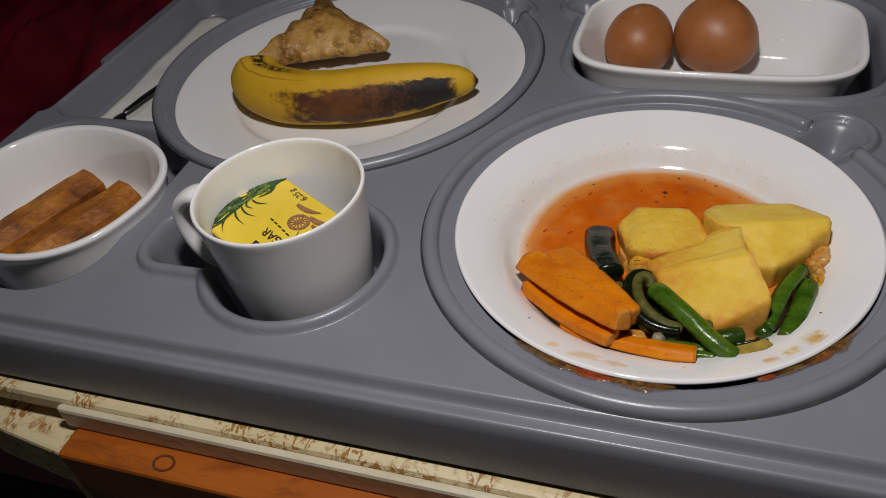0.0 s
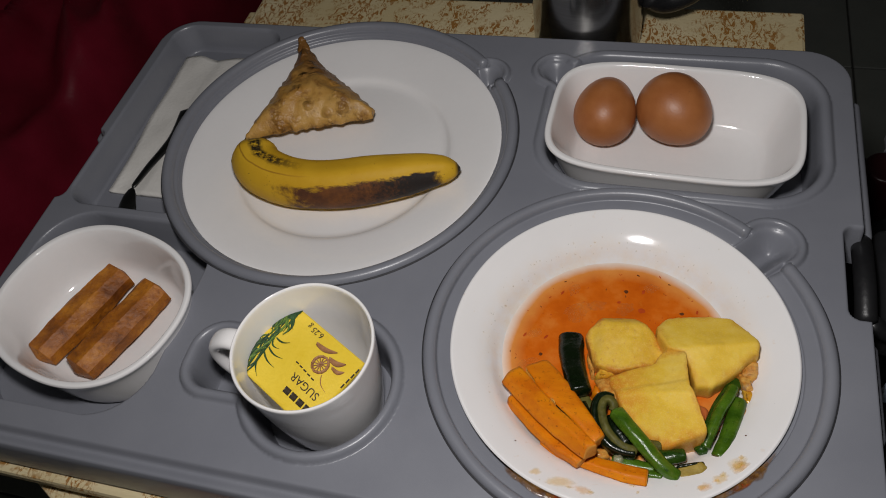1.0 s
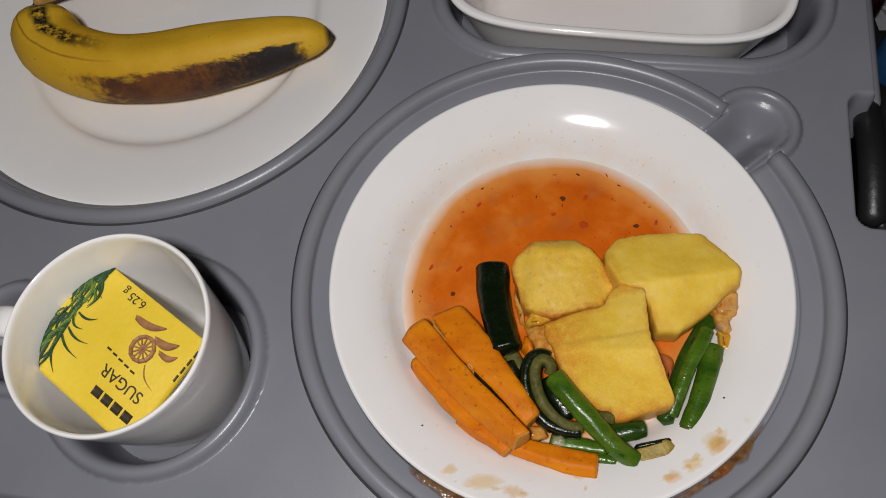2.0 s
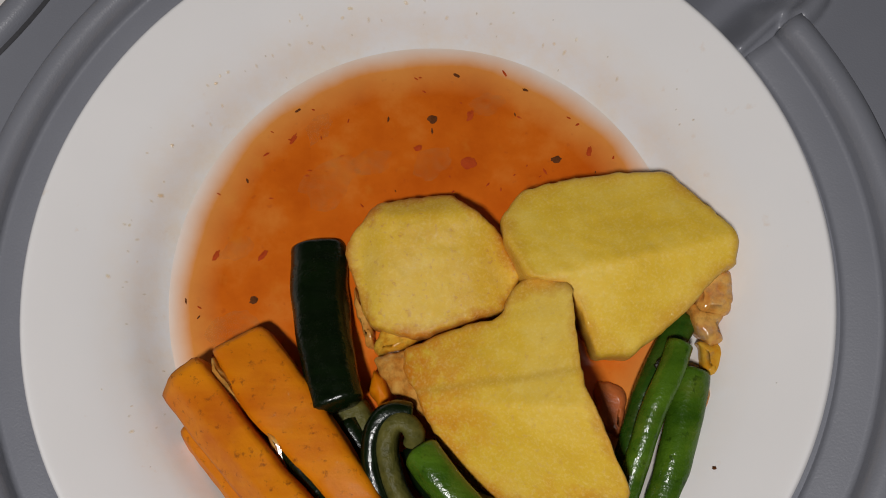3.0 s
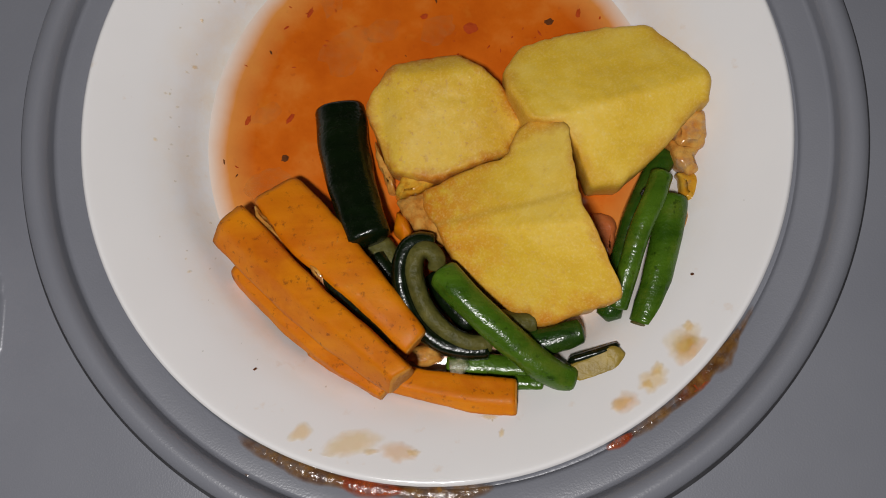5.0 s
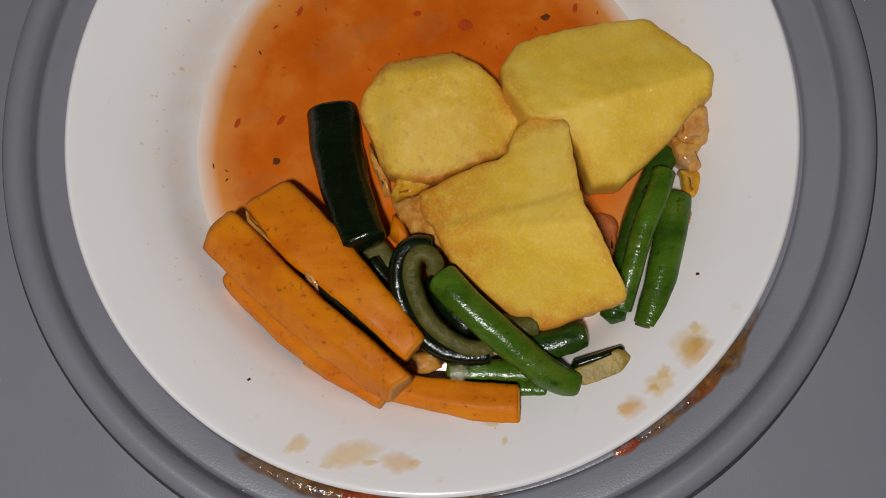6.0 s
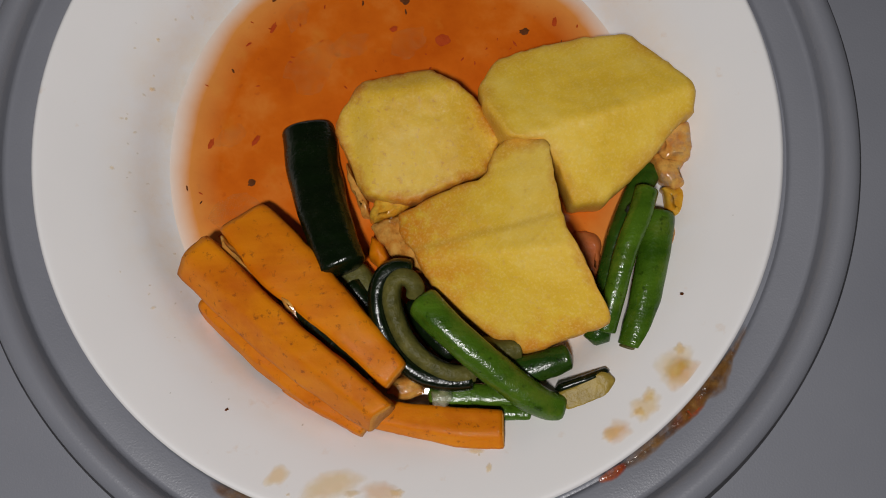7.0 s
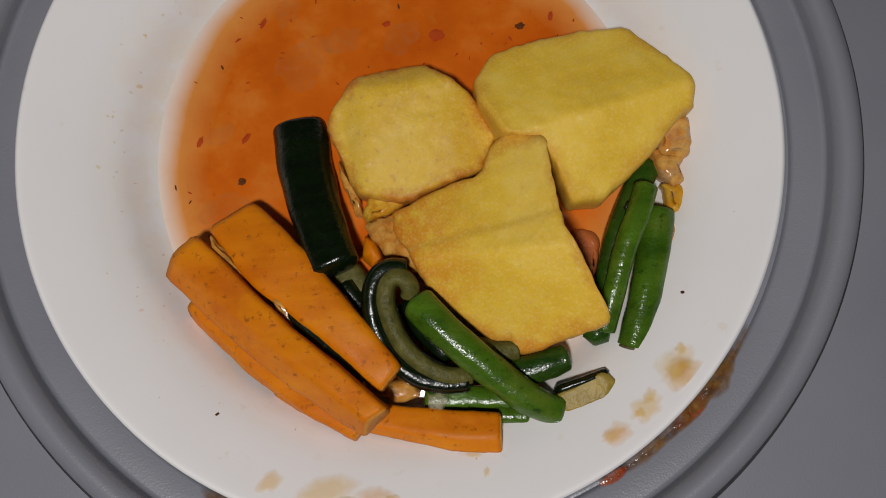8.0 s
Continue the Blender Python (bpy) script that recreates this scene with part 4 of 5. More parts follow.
stick([((-55.8, -38.7, -12), (-50, -33, -14), (-50, -36, -18), (-56.3, -42, -17)), ((-39, -54.5, -9), (-34, -49, -10), (-35, -50, -14), (-40.3, -56.6, -13)), ((-26, -65, -6), (-21, -59, -7), (-22, -60, -12), (-26.5, -66.5, -11)), ((-13, -72.4, -3.5), (-8, -66, -4), (-9, -68, -10), (-13.5, -73.8, -8.5))],
      "thin split carrot sliver lying under the thick stick", 3, "plain")
stick([((-34.3, -59.5, -12), (-31, -55, -15), (-31.5, -57, -18), (-34, -62.2, -13.7)), ((-22, -66, -9.5), (-19, -60, -12), (-20, -62, -16), (-23.2, -68.9, -12)), ((-5, -70.6, -6.6), (-3.3, -65, -8.5), (-4, -66, -14), (-4.9, -73.6, -10.3)), ((9.5, -73, -4.4), (10, -66.5, -7), (10, -68, -13), (10, -77, -7.7)), ((21.5, -73.4, -3.4), (21.9, -67.6, -6), (22, -69, -12), (21.8, -77.8, -5.6))],
      "long square-ended orange carrot stick along the plate's slope", 4)

# beans
bean_label = "glossy cooked green bean piece"
for points, w, material, label, seed, end in (
    ([(0.0028, -0.0400, -0.0058), (0.0060, -0.0438, -0.0040), (0.0118, -0.0500, -0.0034), (0.0195, -0.0570, -0.0044), (0.0270, -0.0634, -0.0062), (0.0325, -0.0668, -0.0078), (0.0372, -0.0686, -0.0094)], 0.0043, BEAN, "long bright green bean lying over the other vegetables", 1, False),
    ([(0.0652, -0.0056, -0.0160), (0.0572, -0.0200, -0.0130), (0.0525, -0.0325, -0.0128), (0.0468, -0.0530, -0.0126)], 0.0036, BEAN_DARK, "dark green bean half hidden under the potato", 2, False),
    ([(0.0623, -0.0128, -0.0095), (0.0588, -0.0215, -0.0078), (0.0550, -0.0300, -0.0074), (0.0508, -0.0434, -0.0088), (0.0488, -0.0500, -0.0100)], 0.0031, BEAN, bean_label, 3, False),
    ([(0.0655, -0.0185, -0.0125), (0.0628, -0.0310, -0.0112), (0.0590, -0.0440, -0.0104), (0.0552, -0.0545, -0.0106)], 0.0041, BEAN, "green bean with a cut brown end", 4, True),
    ([(0.0200, -0.0578, -0.0125), (0.0300, -0.0582, -0.0108), (0.0402, -0.0552, -0.0100)], 0.0038, BEAN_DARK, "short dark green bean piece", 5, False),
    ([(0.0035, -0.0646, -0.0135), (0.0140, -0.0648, -0.0130), (0.0260, -0.0656, -0.0118)], 0.0035, BEAN, bean_label, 6, False),
    ([(0.0150, -0.0515, -0.0108), (0.0225, -0.0535, -0.0098), (0.0278, -0.0528, -0.0100)], 0.0030, FLESH, "pale green vegetable end under the potato", 7, False),
    ([(0.0215, -0.0688, -0.0108), (0.0295, -0.0694, -0.0098)], 0.0022, BEAN, "thin green bean end near the rim", 8, False),
):
    bean = served(sweep("green_bean", points, w, w * 0.9, material, 40, 24, 2.1, 0.16 if end else 0.32, lambda u: 1 - 0.10 * u + 0.07 * noise.noise(Vector((u * 6, seed * 3.3, 0))), 0.07, seed, facet=0.015), label, "green bean", GROUP_BEAN)
    if seed == 2:
        for x, y, z, k in ((0.0592, -0.0175, -0.0096, 1), (0.0572, -0.0185, -0.0094, 2), (0.0528, -0.0335, -0.0096, 3)):
            sweep("char_spot", [(x + 0.0008, y + 0.0012, z), (x, y, z + 0.0002), (x - 0.0008, y - 0.0011, z)], 0.0010, 0.0005, CHAR, 10, 10, 2.0, 0.8, None, 0.4, k, parent=bean, label="black charred spot")
    if end:
        a, b = Vector(points[-2]), Vector(points[-1])
        d = (b - a).normalized()
        sweep("cut_end", [b - d * 0.0009, b + d * 0.0002], w * 0.80, w * 0.72, BEAN_END, 8, 18, 2.2, 0.1, parent=bean, label="brown cut end")

# onion and small bits
for outline, z0, z1, material, label, seed in (
    (mm((65, 4), (74.4, 4.5), (74.8, -3), (72.8, -7), (66, -7)), -0.020, -0.0090, ONION_RED, "ragged stewed onion strip beside the beans", 11),
    (mm((64, -3), (73.2, -4.5), (71.8, -9), (73.0, -12), (69, -14), (66, -9)), -0.020, -0.0102, ONION_RED, "ragged stewed onion strip beside the beans", 18),
    (mm((67, -12), (73.4, -13.5), (72.6, -18), (70.6, -21.5), (68, -20)), -0.020, -0.0104, ONION_SOFT, "yellow onion scrap beside the beans", 19),
    (mm((66, -19), (70.2, -22), (68.8, -27), (66.8, -31), (64.6, -26)), -0.020, -0.0112, ONION_RED, "thin onion shred beside the beans", 20),
    (mm((4.2, -62.5), (8.0, -62.0), (10.0, -64.5), (8.2, -67.6), (4.8, -66.5)), -0.016, -0.0062, ONION_CLEAR, "clear square onion piece on the beans", 12),
    (mm((-6, -59.5), (0.5, -59.5), (2.5, -63), (-2, -65.5), (-7, -63)), -0.018, -0.0100, ONION_RED, "glossy onion piece between the carrot sticks", 13),
    (mm((-49, -21), (-43, -26), (-38, -33), (-42, -34), (-48, -28)), -0.020, -0.0075, ONION_RED, "soft onion shred between two carrot sticks", 14),
    (mm((-33, -37), (-27, -41), (-20, -49), (-24, -50), (-31, -43)), -0.019, -0.0045, ONION_RED, "soft onion shred between two carrot sticks", 17),
    (mm((43, -22), (51, -24), (50, -36), (44, -33)), -0.022, -0.0165, TOMATO, "soft red tomato piece under the potato", 15),
    (mm((-16.6, -1), (-14.4, -5), (-11.6, -13), (-10.6, -17.5), (-13, -16), (-15.6, -8)), -0.022, -0.0150, ONION_RED, "stewed onion sliver beside the courgette", 16),
):
    served(chunk("onion_piece" if material is not TOMATO else "tomato_piece", outline, z0, z1, material, 0.002, rough=0.0009, seed=seed), label, "onion" if material is not TOMATO else "tomato")


def plate_z(r):
    rows = [(0.0, -0.0262), (0.058, -0.0240), (0.067, -0.0186), (0.073, -0.0108), (0.080, -0.0062), (0.091, -0.0006)]
    return float(np.interp(r, [a for a, _ in rows], [b for _, b in rows]))


def blob(name, x, y, r, material, stretch=1.0, turn=0.0, h=0.0008, seed=0, z=None):
    """A flat uneven drop that follows the plate's slope."""
    rnd = random.Random(seed)
    verts, faces, n = [], [], 22
    for f in (1.0, 0.7, 0.35):
        for j in range(n):
            a = 2 * math.pi * j / n
            k = r * f * (1 + 0.45 * noise.noise(Vector((math.cos(a) * 1.7 + seed * 3.1, math.sin(a) * 1.7, seed))))
            px, py = k * math.cos(a) * stretch, k * math.sin(a)
            qx, qy = x + px * math.cos(turn) - py * math.sin(turn), y + px * math.sin(turn) + py * math.cos(turn)
            reach = math.hypot(qx, qy)
            if z is None and reach > 0.0908:
                qx, qy, reach = qx * 0.0908 / reach, qy * 0.0908 / reach, 0.0908
            base = plate_z(reach) + 0.0002 if z is None else z
            verts.append((qx, qy, base + (0.0001 if f == 1.0 else h * (1.1 - f) * rnd.uniform(0.8, 1.2))))
    for i in range(2):
        for j in range(n):
            a, b = i * n + j, i * n + (j + 1) % n
            faces.append((a, b, b + n, a + n))
    faces.append(tuple(range(2 * n, 3 * n)))
    ob = place(mesh_of(name, verts, faces, material))
    ob.data.attributes.new("body", "FLOAT", "POINT").data.foreach_set("value", [0.0] * n + [0.55] * n + [1.0] * n)
    return ob


for x, y, r, mat_, stretch, turn, seed in ((0.0105, 0.0330, 0.0022, CRUMB, 1.4, 0.3, 1), (0.0105, 0.0465, 0.0012, CRUMB, 2.0, 1.3, 2), (-0.0369, 0.0388, 0.0009, CRUMB, 2.6, 1.1, 3), (-0.0545, 0.0060, 0.0011, CRUMB, 2.0, 1.2, 4), (-0.0420, 0.0065, 0.0010, CRUMB, 2.4, 0.9, 5), (0.0420, 0.0370, 0.0010, CRUMB, 2.0, 1.4, 6), (-0.0030, 0.0370, 0.0012, CRUMB, 1.4, 0.2, 16)):
    tagged(blob("pepper_flake", x, y, 0.7 * r, mat_, stretch, turn, 0.0004, seed, -0.0192), "red pepper flake floating in the broth", "pepper", "flakes in the broth")
for x, y, r, stretch, turn, seed in ((-0.0433, -0.0055, 0.0013, 1.2, 0.4, 7), (0.0005, 0.0452, 0.0016, 1.2, 0.2, 8), (0.0335, 0.0345, 0.0014, 1.5, 0.1, 9), (0.0064, 0.0580, 0.0006, 2.6, -0.5, 10), (-0.0365, 0.0470, 0.0005, 2.6, 0.6, 11), (0.0250, 0.0540, 0.0005, 2.4, -0.4, 12)):
    tagged(blob("herb_speck", x, y, 0.7 * r, PEPPERCORN, stretch, turn, 0.0005, seed, -0.0192), "dark herb speck floating in the broth", "herb", "specks in the broth")
flecks = random.Random(11)
for k in range(60):
    a, d = flecks.uniform(0.35, 3.6), 0.062 * math.sqrt(flecks.random())
    x, y = d * math.cos(a), d * math.sin(a)
    if y > 0.004 or x < -0.035:
        tagged(blob("herb_fleck", x, y, flecks.uniform(0.00012, 0.00030), CRUMB if k % 5 else PEPPERCORN, flecks.uniform(1.6, 4.0), flecks.uniform(0, 3), 0.0003, 220 + k, -0.0192), "tiny spice fleck floating in the broth", "herb", "flecks in the broth")
for x, y, r, seed in ((-0.0462, -0.0655, 0.0003, 20), (0.0680, -0.0410, 0.0003, 21)):
    tagged(blob("crumb", x, y, r, PEPPERCORN, 1.5, 0.3, 0.0004, seed), "dark crumb on the white rim", "crumb")
rnd = random.Random(7)
for k, (x, y, r, stretch, turn) in enumerate(((0.0635, -0.0595, 0.0032, 1.3, 0.6), (0.0655, -0.0545, 0.0018, 1.2, 1.1), (0.0660, -0.0585, 0.0018, 1.8, 0.8), (0.0545, -0.0690, 0.0014, 1.2, 0.3), (0.0572, -0.0652, 0.0018, 1.6, 0.9), (0.0478, -0.0738, 0.0020, 2.0, 0.5), (0.0180, -0.0815, 0.0012, 1.5, 1.2), (-0.0150, -0.0860, 0.0022, 2.4, 0.1), (-0.0040, -0.0862, 0.0022, 2.0, 0.0), (-0.0300, -0.0855, 0.0010, 1.5, 0.4), (-0.0685, 0.0200, 0.0014, 1.3, 0.7), (-0.0740, 0.0110, 0.0009, 1.5, 1.3), (-0.0660, 0.0330, 0.0008, 1.4, 0.2), (-0.0560, 0.0500, 0.0009, 1.8, 0.8), (-0.0220, 0.0720, 0.0010, 2.2, 0.2), (0.0150, -0.0775, 0.0010, 3.0, 0.0))):
    tagged(blob("sauce_smear", x, y, (0.45 if x < 0 else 0.8) * r, SMEAR, stretch, turn, 0.00025, 40 + k), "dried orange sauce smear on the plate rim", "sauce", "smears on the rim")
for k in range(30):
    a, d = rnd.uniform(-2.6, 2.9), rnd.uniform(0.0665, 0.088)
    tagged(blob("sauce_drop", d * math.cos(a), d * math.sin(a), rnd.uniform(0.00015, 0.0003), SMEAR, 1.3, a, 0.0005, 90 + k), "tiny sauce drop on the plate rim", "sauce", "drops on the rim")
for k, (x, y, r, stretch, turn) in enumerate(((-0.0260, 0.0270, 0.0060, 1.3, 0.8), (-0.0150, 0.0330, 0.0035, 1.5, 0.3), (-0.0490, 0.0080, 0.0030, 1.4, 0.4), (0.0010, 0.0330, 0.0040, 1.4, 0.6), (0.0150, 0.0500, 0.0030, 1.6, 0.2), (-0.0480, -0.0130, 0.0055, 1.2, 0.5), (-0.0300, 0.0420, 0.0030, 1.5, 1.0))):
    tagged(blob("onion_shred", x, y, r, CLOUD, stretch, turn, 0.0004, 180 + k, -0.0192), "pale onion shred just under the broth's surface", "onion", "shreds in the broth")
for k, (x, y, r, stretch, turn, material) in enumerate(((0.0640, -0.0590, 0.0050, 1.3, 0.9, SMEAR), (0.0660, -0.0605, 0.0042, 1.3, 0.8, SMEAR_PINK), (0.0560, -0.0680, 0.0030, 1.8, 0.6, SMEAR), (0.0490, -0.0735, 0.0028, 1.6, 0.5, SMEAR_PINK), (-0.0200, -0.0842, 0.0036, 2.6, 0.25, SMEAR), (-0.0080, -0.0862, 0.0032, 1.8, -0.05, SMEAR_PINK), (-0.0330, -0.0815, 0.0024, 1.6, 0.4, SMEAR))):
    tagged(blob("sauce_smear", x, y, r, material, stretch, turn, 0.0002, 60 + k), "thin dried sauce smear on the white rim", "sauce", "smears on the rim")
# fine spatter that the broth left above its edge
spatter_rnd, verts, faces, weight = random.Random(23), [], [], []
for k in range(60):
    a, d = radians(spatter_rnd.uniform(45, 215)), spatter_rnd.gauss(0.0735, 0.0030)
    r, turn = spatter_rnd.uniform(0.00018, 0.00052), spatter_rnd.uniform(0, 3)
    x, y, base = d * math.cos(a), d * math.sin(a), len(verts)
    for j in range(8):
        b = j * math.pi / 4
        px, py = r * 1.5 * math.cos(b), r * math.sin(b)
        qx, qy = x + px * math.cos(turn) - py * math.sin(turn), y + px * math.sin(turn) + py * math.cos(turn)
        verts.append((qx, qy, plate_z(math.hypot(qx, qy)) + 0.0001))
    verts.append((x, y, plate_z(math.hypot(x, y)) + 0.0001 + 0.25 * r))
    weight += [0.2] * 8 + [0.85]
    faces += [(base + j, base + (j + 1) % 8, base + 8) for j in range(8)]
spatter = place(mesh_of("sauce_spatter", verts, faces, SMEAR))
spatter.data.attributes.new("body", "FLOAT", "POINT").data.foreach_set("value", weight)
tagged(spatter, "fine orange sauce spatter on the plate's inner slope", "sauce", kind="stuff")
# spilt sauce lying on the tray's ledge, round the front of the rim
def spill(a0, a1, r, width, material, seed):
    verts, faces, body, n = [], [], [], max(12, int(abs(a1 - a0) * 1.6))
    for i in range(n + 1):
        t = radians(a0 + (a1 - a0) * i / n)
        k = math.sin(math.pi * i / n) ** 0.5
        w = width * k * (1 + 0.7 * noise.noise(Vector((math.cos(t) * 9, math.sin(t) * 9, seed)))) + 0.0003
        for f, h, b in ((-0.35, 0.0, 0.5), (0.0, 0.0006, 1.0), (0.5, 0.0006, 0.9), (1.0, 0.0, 0.0)):
            d = r + f * w
            verts.append((d * math.cos(t), d * math.sin(t), -0.0012 + h * k))
            body.append(b * k)
    for i in range(n):
        faces += [(4 * i + j, 4 * i + 1 + j, 4 * i + 5 + j, 4 * i + 4 + j) for j in range(3)]
    ob = place(mesh_of("sauce_spill", verts, faces, material))
    ob.data.attributes.new("body", "FLOAT", "POINT").data.foreach_set("value", body)
    return tagged(ob, "wet brown sauce spilt on the tray beside the plate rim", "sauce", "spills round the rim")


for a0, a1, r, width, material, seed in ((-121, -98, 0.0953, 0.0032, SPILL, 1), (-106, -92, 0.0952, 0.0028, SPILL_RED, 2), (-97, -80, 0.0953, 0.0036, SPILL, 3), (-60, -31, 0.0952, 0.0026, SPILL, 4), (-50, -43, 0.0954, 0.0030, SPILL_RED, 5), (-44, -36, 0.0955, 0.0036, SPILL, 6), (-63, -58, 0.0952, 0.0018, SPILL_RED, 7)):
    spill(a0, a1, r, width, material, seed)
tagged(blob("sauce_drop", -0.0470, -0.0925, 0.0016, SPILL, 1.2, 0.3, 0.0006, 160, -0.0012), "brown sauce drop on the tray's ledge", "sauce", "drops on the rim")


# ---- eggs ----
def egg(x, y, z, long, wide, turn, tilt):
    verts, faces, m, n = [], [], 28, 40
    for i in range(m + 1):
        t = math.pi * i / m
        for j in range(n):
            a = 2 * math.pi * j / n
            r = wide * math.sin(t) * (1 + 0.10 * math.cos(t))
            verts.append((-long * math.cos(t), r * math.cos(a), r * math.sin(a)))
    for i in range(m):
        for j in range(n):
            a, b = i * n + j, i * n + (j + 1) % n
            faces.append((a, a + n, b + n, b))
    ob = mesh_of("egg", verts, faces, EGG)
    bm = bmesh.new()
    bm.from_mesh(ob.data)
    bmesh.ops.remove_doubles(bm, verts=bm.verts, dist=1e-6)
    bmesh.ops.recalc_face_normals(bm, faces=bm.faces)
    bm.to_mesh(ob.data)
    bm.free()
    ob.location, ob.rotation_euler = (x, y, ZT + z), (0, tilt, turn)
    return ob


tagged(egg(-0.0290, 0.1860, -0.0070, 0.0246, 0.0214, radians(84), radians(-24)), "smaller speckled brown egg lying in the oblong dish", "egg", "eggs in the dish")
tagged(egg(0.0178, 0.1905, -0.0055, 0.0268, 0.0240, radians(-40), radians(6)), "larger plain brown egg lying in the oblong dish", "egg", "eggs in the dish")

# ---- banana and samosa ----
banana = place(sweep("banana", [(-0.2705, 0.1215, -0.0010), (-0.2690, 0.1130, -0.0012), (-0.2575, 0.0970, -0.0012), (-0.2310, 0.0880, -0.0010), (-0.1980, 0.0895, 0.0000), (-0.1640, 0.0985, 0.0012), (-0.1360, 0.1075, 0.0022), (-0.1165, 0.1135, 0.0010)], 0.0158, 0.0164, BANANA, 64, 30, 2.25, 0.75, lambda u: min(0.62 + 5.0 * u, 1.0 + 0.10 * max(0.0, 1 - u / 0.4)) if u < 0.62 else 1.0 - 0.62 * ((u - 0.62) / 0.38) ** 1.8, 0.05, 2, 0.3, uv=True, facet=0.035))
tagged(banana, "ripe yellow banana with brown and black bruised skin", "banana")


def samosa():
    a, b, c = Vector((-0.2715, 0.2270)), Vector((-0.1870, 0.1620)), Vector((-0.2860, 0.1275))
    n, verts, faces, index = 46, [], [], {}
    mid = (a + b + c) / 3
    for side in (1, -1):
        for i in range(n + 1):
            for j in range(n + 1 - i):
                u, v = i / n, j / n
                w = 1 - u - v
                p = a * u + b * v + c * w
                if v > 0.9:
                    p += ((a + c) / 2 - b) * (v - 0.9) * 0.9
                edge = min(u, v, w) * 3
                if edge < 1e-6 and side == -1:
                    index[(side, i, j)] = index[(1, i, j)]
                    continue
                q = p.copy()
                if edge < 0.12:
                    q += (p - mid).normalized() * 0.0034 * noise.noise(Vector((p.x * 190, p.y * 190, 0)))
                h = 0.0180 * max(0.0, 1 - max(0.0, 1 - edge) ** 2.2) ** 0.8
                h += 0.0034 * min(1, edge * 4) * noise.noise(Vector((p.x * 85, p.y * 85, 3))) + 0.0010 * min(1, edge * 4) * noise.noise(Vector((p.x * 230, p.y * 230, 7)))
                z = 0.0000 + (h if side == 1 else -0.45 * h) + 0.010 * max(0, u - 0.72) / 0.28
                index[(side, i, j)] = len(verts)
                verts.append((q.x - mid.x, q.y - mid.y, z))
        for i in range(n):
            for j in range(n - i):
                t = [(side, i, j), (side, i + 1, j), (side, i, j + 1)]
                faces.append(tuple(index[k] for k in t))
                if i + j < n - 1:
                    faces.append(tuple(index[k] for k in ((side, i + 1, j), (side, i + 1, j + 1), (side, i, j + 1))))
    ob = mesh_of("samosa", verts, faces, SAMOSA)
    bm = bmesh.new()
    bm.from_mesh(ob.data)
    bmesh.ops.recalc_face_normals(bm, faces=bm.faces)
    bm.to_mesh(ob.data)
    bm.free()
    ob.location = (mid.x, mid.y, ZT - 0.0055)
    tip = a - mid
    sweep("twisted_tip", [(tip.x + 0.004, tip.y - 0.010, 0.0085), (tip.x + 0.0005, tip.y - 0.002, 0.0115), (tip.x - 0.0004, tip.y - 0.0002, 0.0135), (tip.x + 0.0004, tip.y + 0.0016, 0.0150)], 0.0052, 0.0036, SAMOSA, 24, 14, 2.2, 0.5, lambda u: 1.0 - 0.55 * u, 0.25, 4, parent=ob, label="twisted dark pastry tip")
    return tagged(ob, "golden fried triangular samosa with blistered pastry", "samosa")


samosa()

# ---- fried rolls ----
for points, seed, label in (
    ([(-0.3330, 0.0101, -0.0198), (-0.3443, -0.0216, -0.0199), (-0.3581, -0.0625, -0.0199)], 1, "brown fried spring roll with blunt ends in the bowl"),
    ([(-0.3011, 0.0024, -0.0190), (-0.3113, -0.0261, -0.0194), (-0.3266, -0.0670, -0.0196)], 2, "brown fried spring roll leaning on the bowl's side"),
):
    spring = tagged(place(sweep("spring_roll", points, 0.0126, 0.0098, ROLL, 26, 8, 2.3, 0.10, lambda u: 1.04 - 0.05 * math.cos(6.3 * u) + 0.03 * noise.noise(Vector((u * 14, seed, 0))), 0.10, seed, 0.30)), label, "spring roll", "rolls in the bowl")
    spring.data.polygons.foreach_set("use_smooth", [False] * len(spring.data.polygons))
    bevel = spring.modifiers.new("worn_edges", "BEVEL")
    bevel.width, bevel.segments, bevel.limit_method, bevel.angle_limit = 0.0012, 3, "ANGLE", radians(20)

# ---- napkin and fork ----
def napkin():
    verts, faces, m, n = [], [], 14, 44
    for i in range(m + 1):
        for j in range(n + 1):
            u, v = i / m, j / n
            x0, x1 = -0.3845 - 0.0065 * v + 0.0010 * math.sin(v * 9), -0.3370 + 0.008 * v
            x = x0 + (x1 - x0) * u
            y = 0.0785 + 0.1530 * v + 0.0015 * math.sin(u * 9) * (v > 0.9)
            z = -0.0215 + 0.0016 * noise.noise(Vector((x * 60, y * 25, 0))) + 0.0012 * (u > 0.55)
            verts.append((x, y, z))
    k = len(verts)
    verts += [(x, y, min(z - 0.0006, -0.0239)) for x, y, z in verts]
    w = n + 1
    for i in range(m):
        for j in range(n):
            a = i * w + j
            faces += [(a, a + w, a + w + 1, a + 1), (k + a, k + a + 1, k + a + w + 1, k + a + w)]
    for i in range(m):
        faces += [(i * w, k + i * w, k + (i + 1) * w, (i + 1) * w), (i * w + n, (i + 1) * w + n, k + (i + 1) * w + n, k + i * w + n)]
    for j in range(n):
        faces += [(j, j + 1, k + j + 1, k + j), (m * w + j, k + m * w + j, k + m * w + j + 1, m * w + j + 1)]
    return tagged(place(mesh_of("napkin", verts, faces, PAPER)), "folded white paper napkin lying in the cutlery well", "napkin")


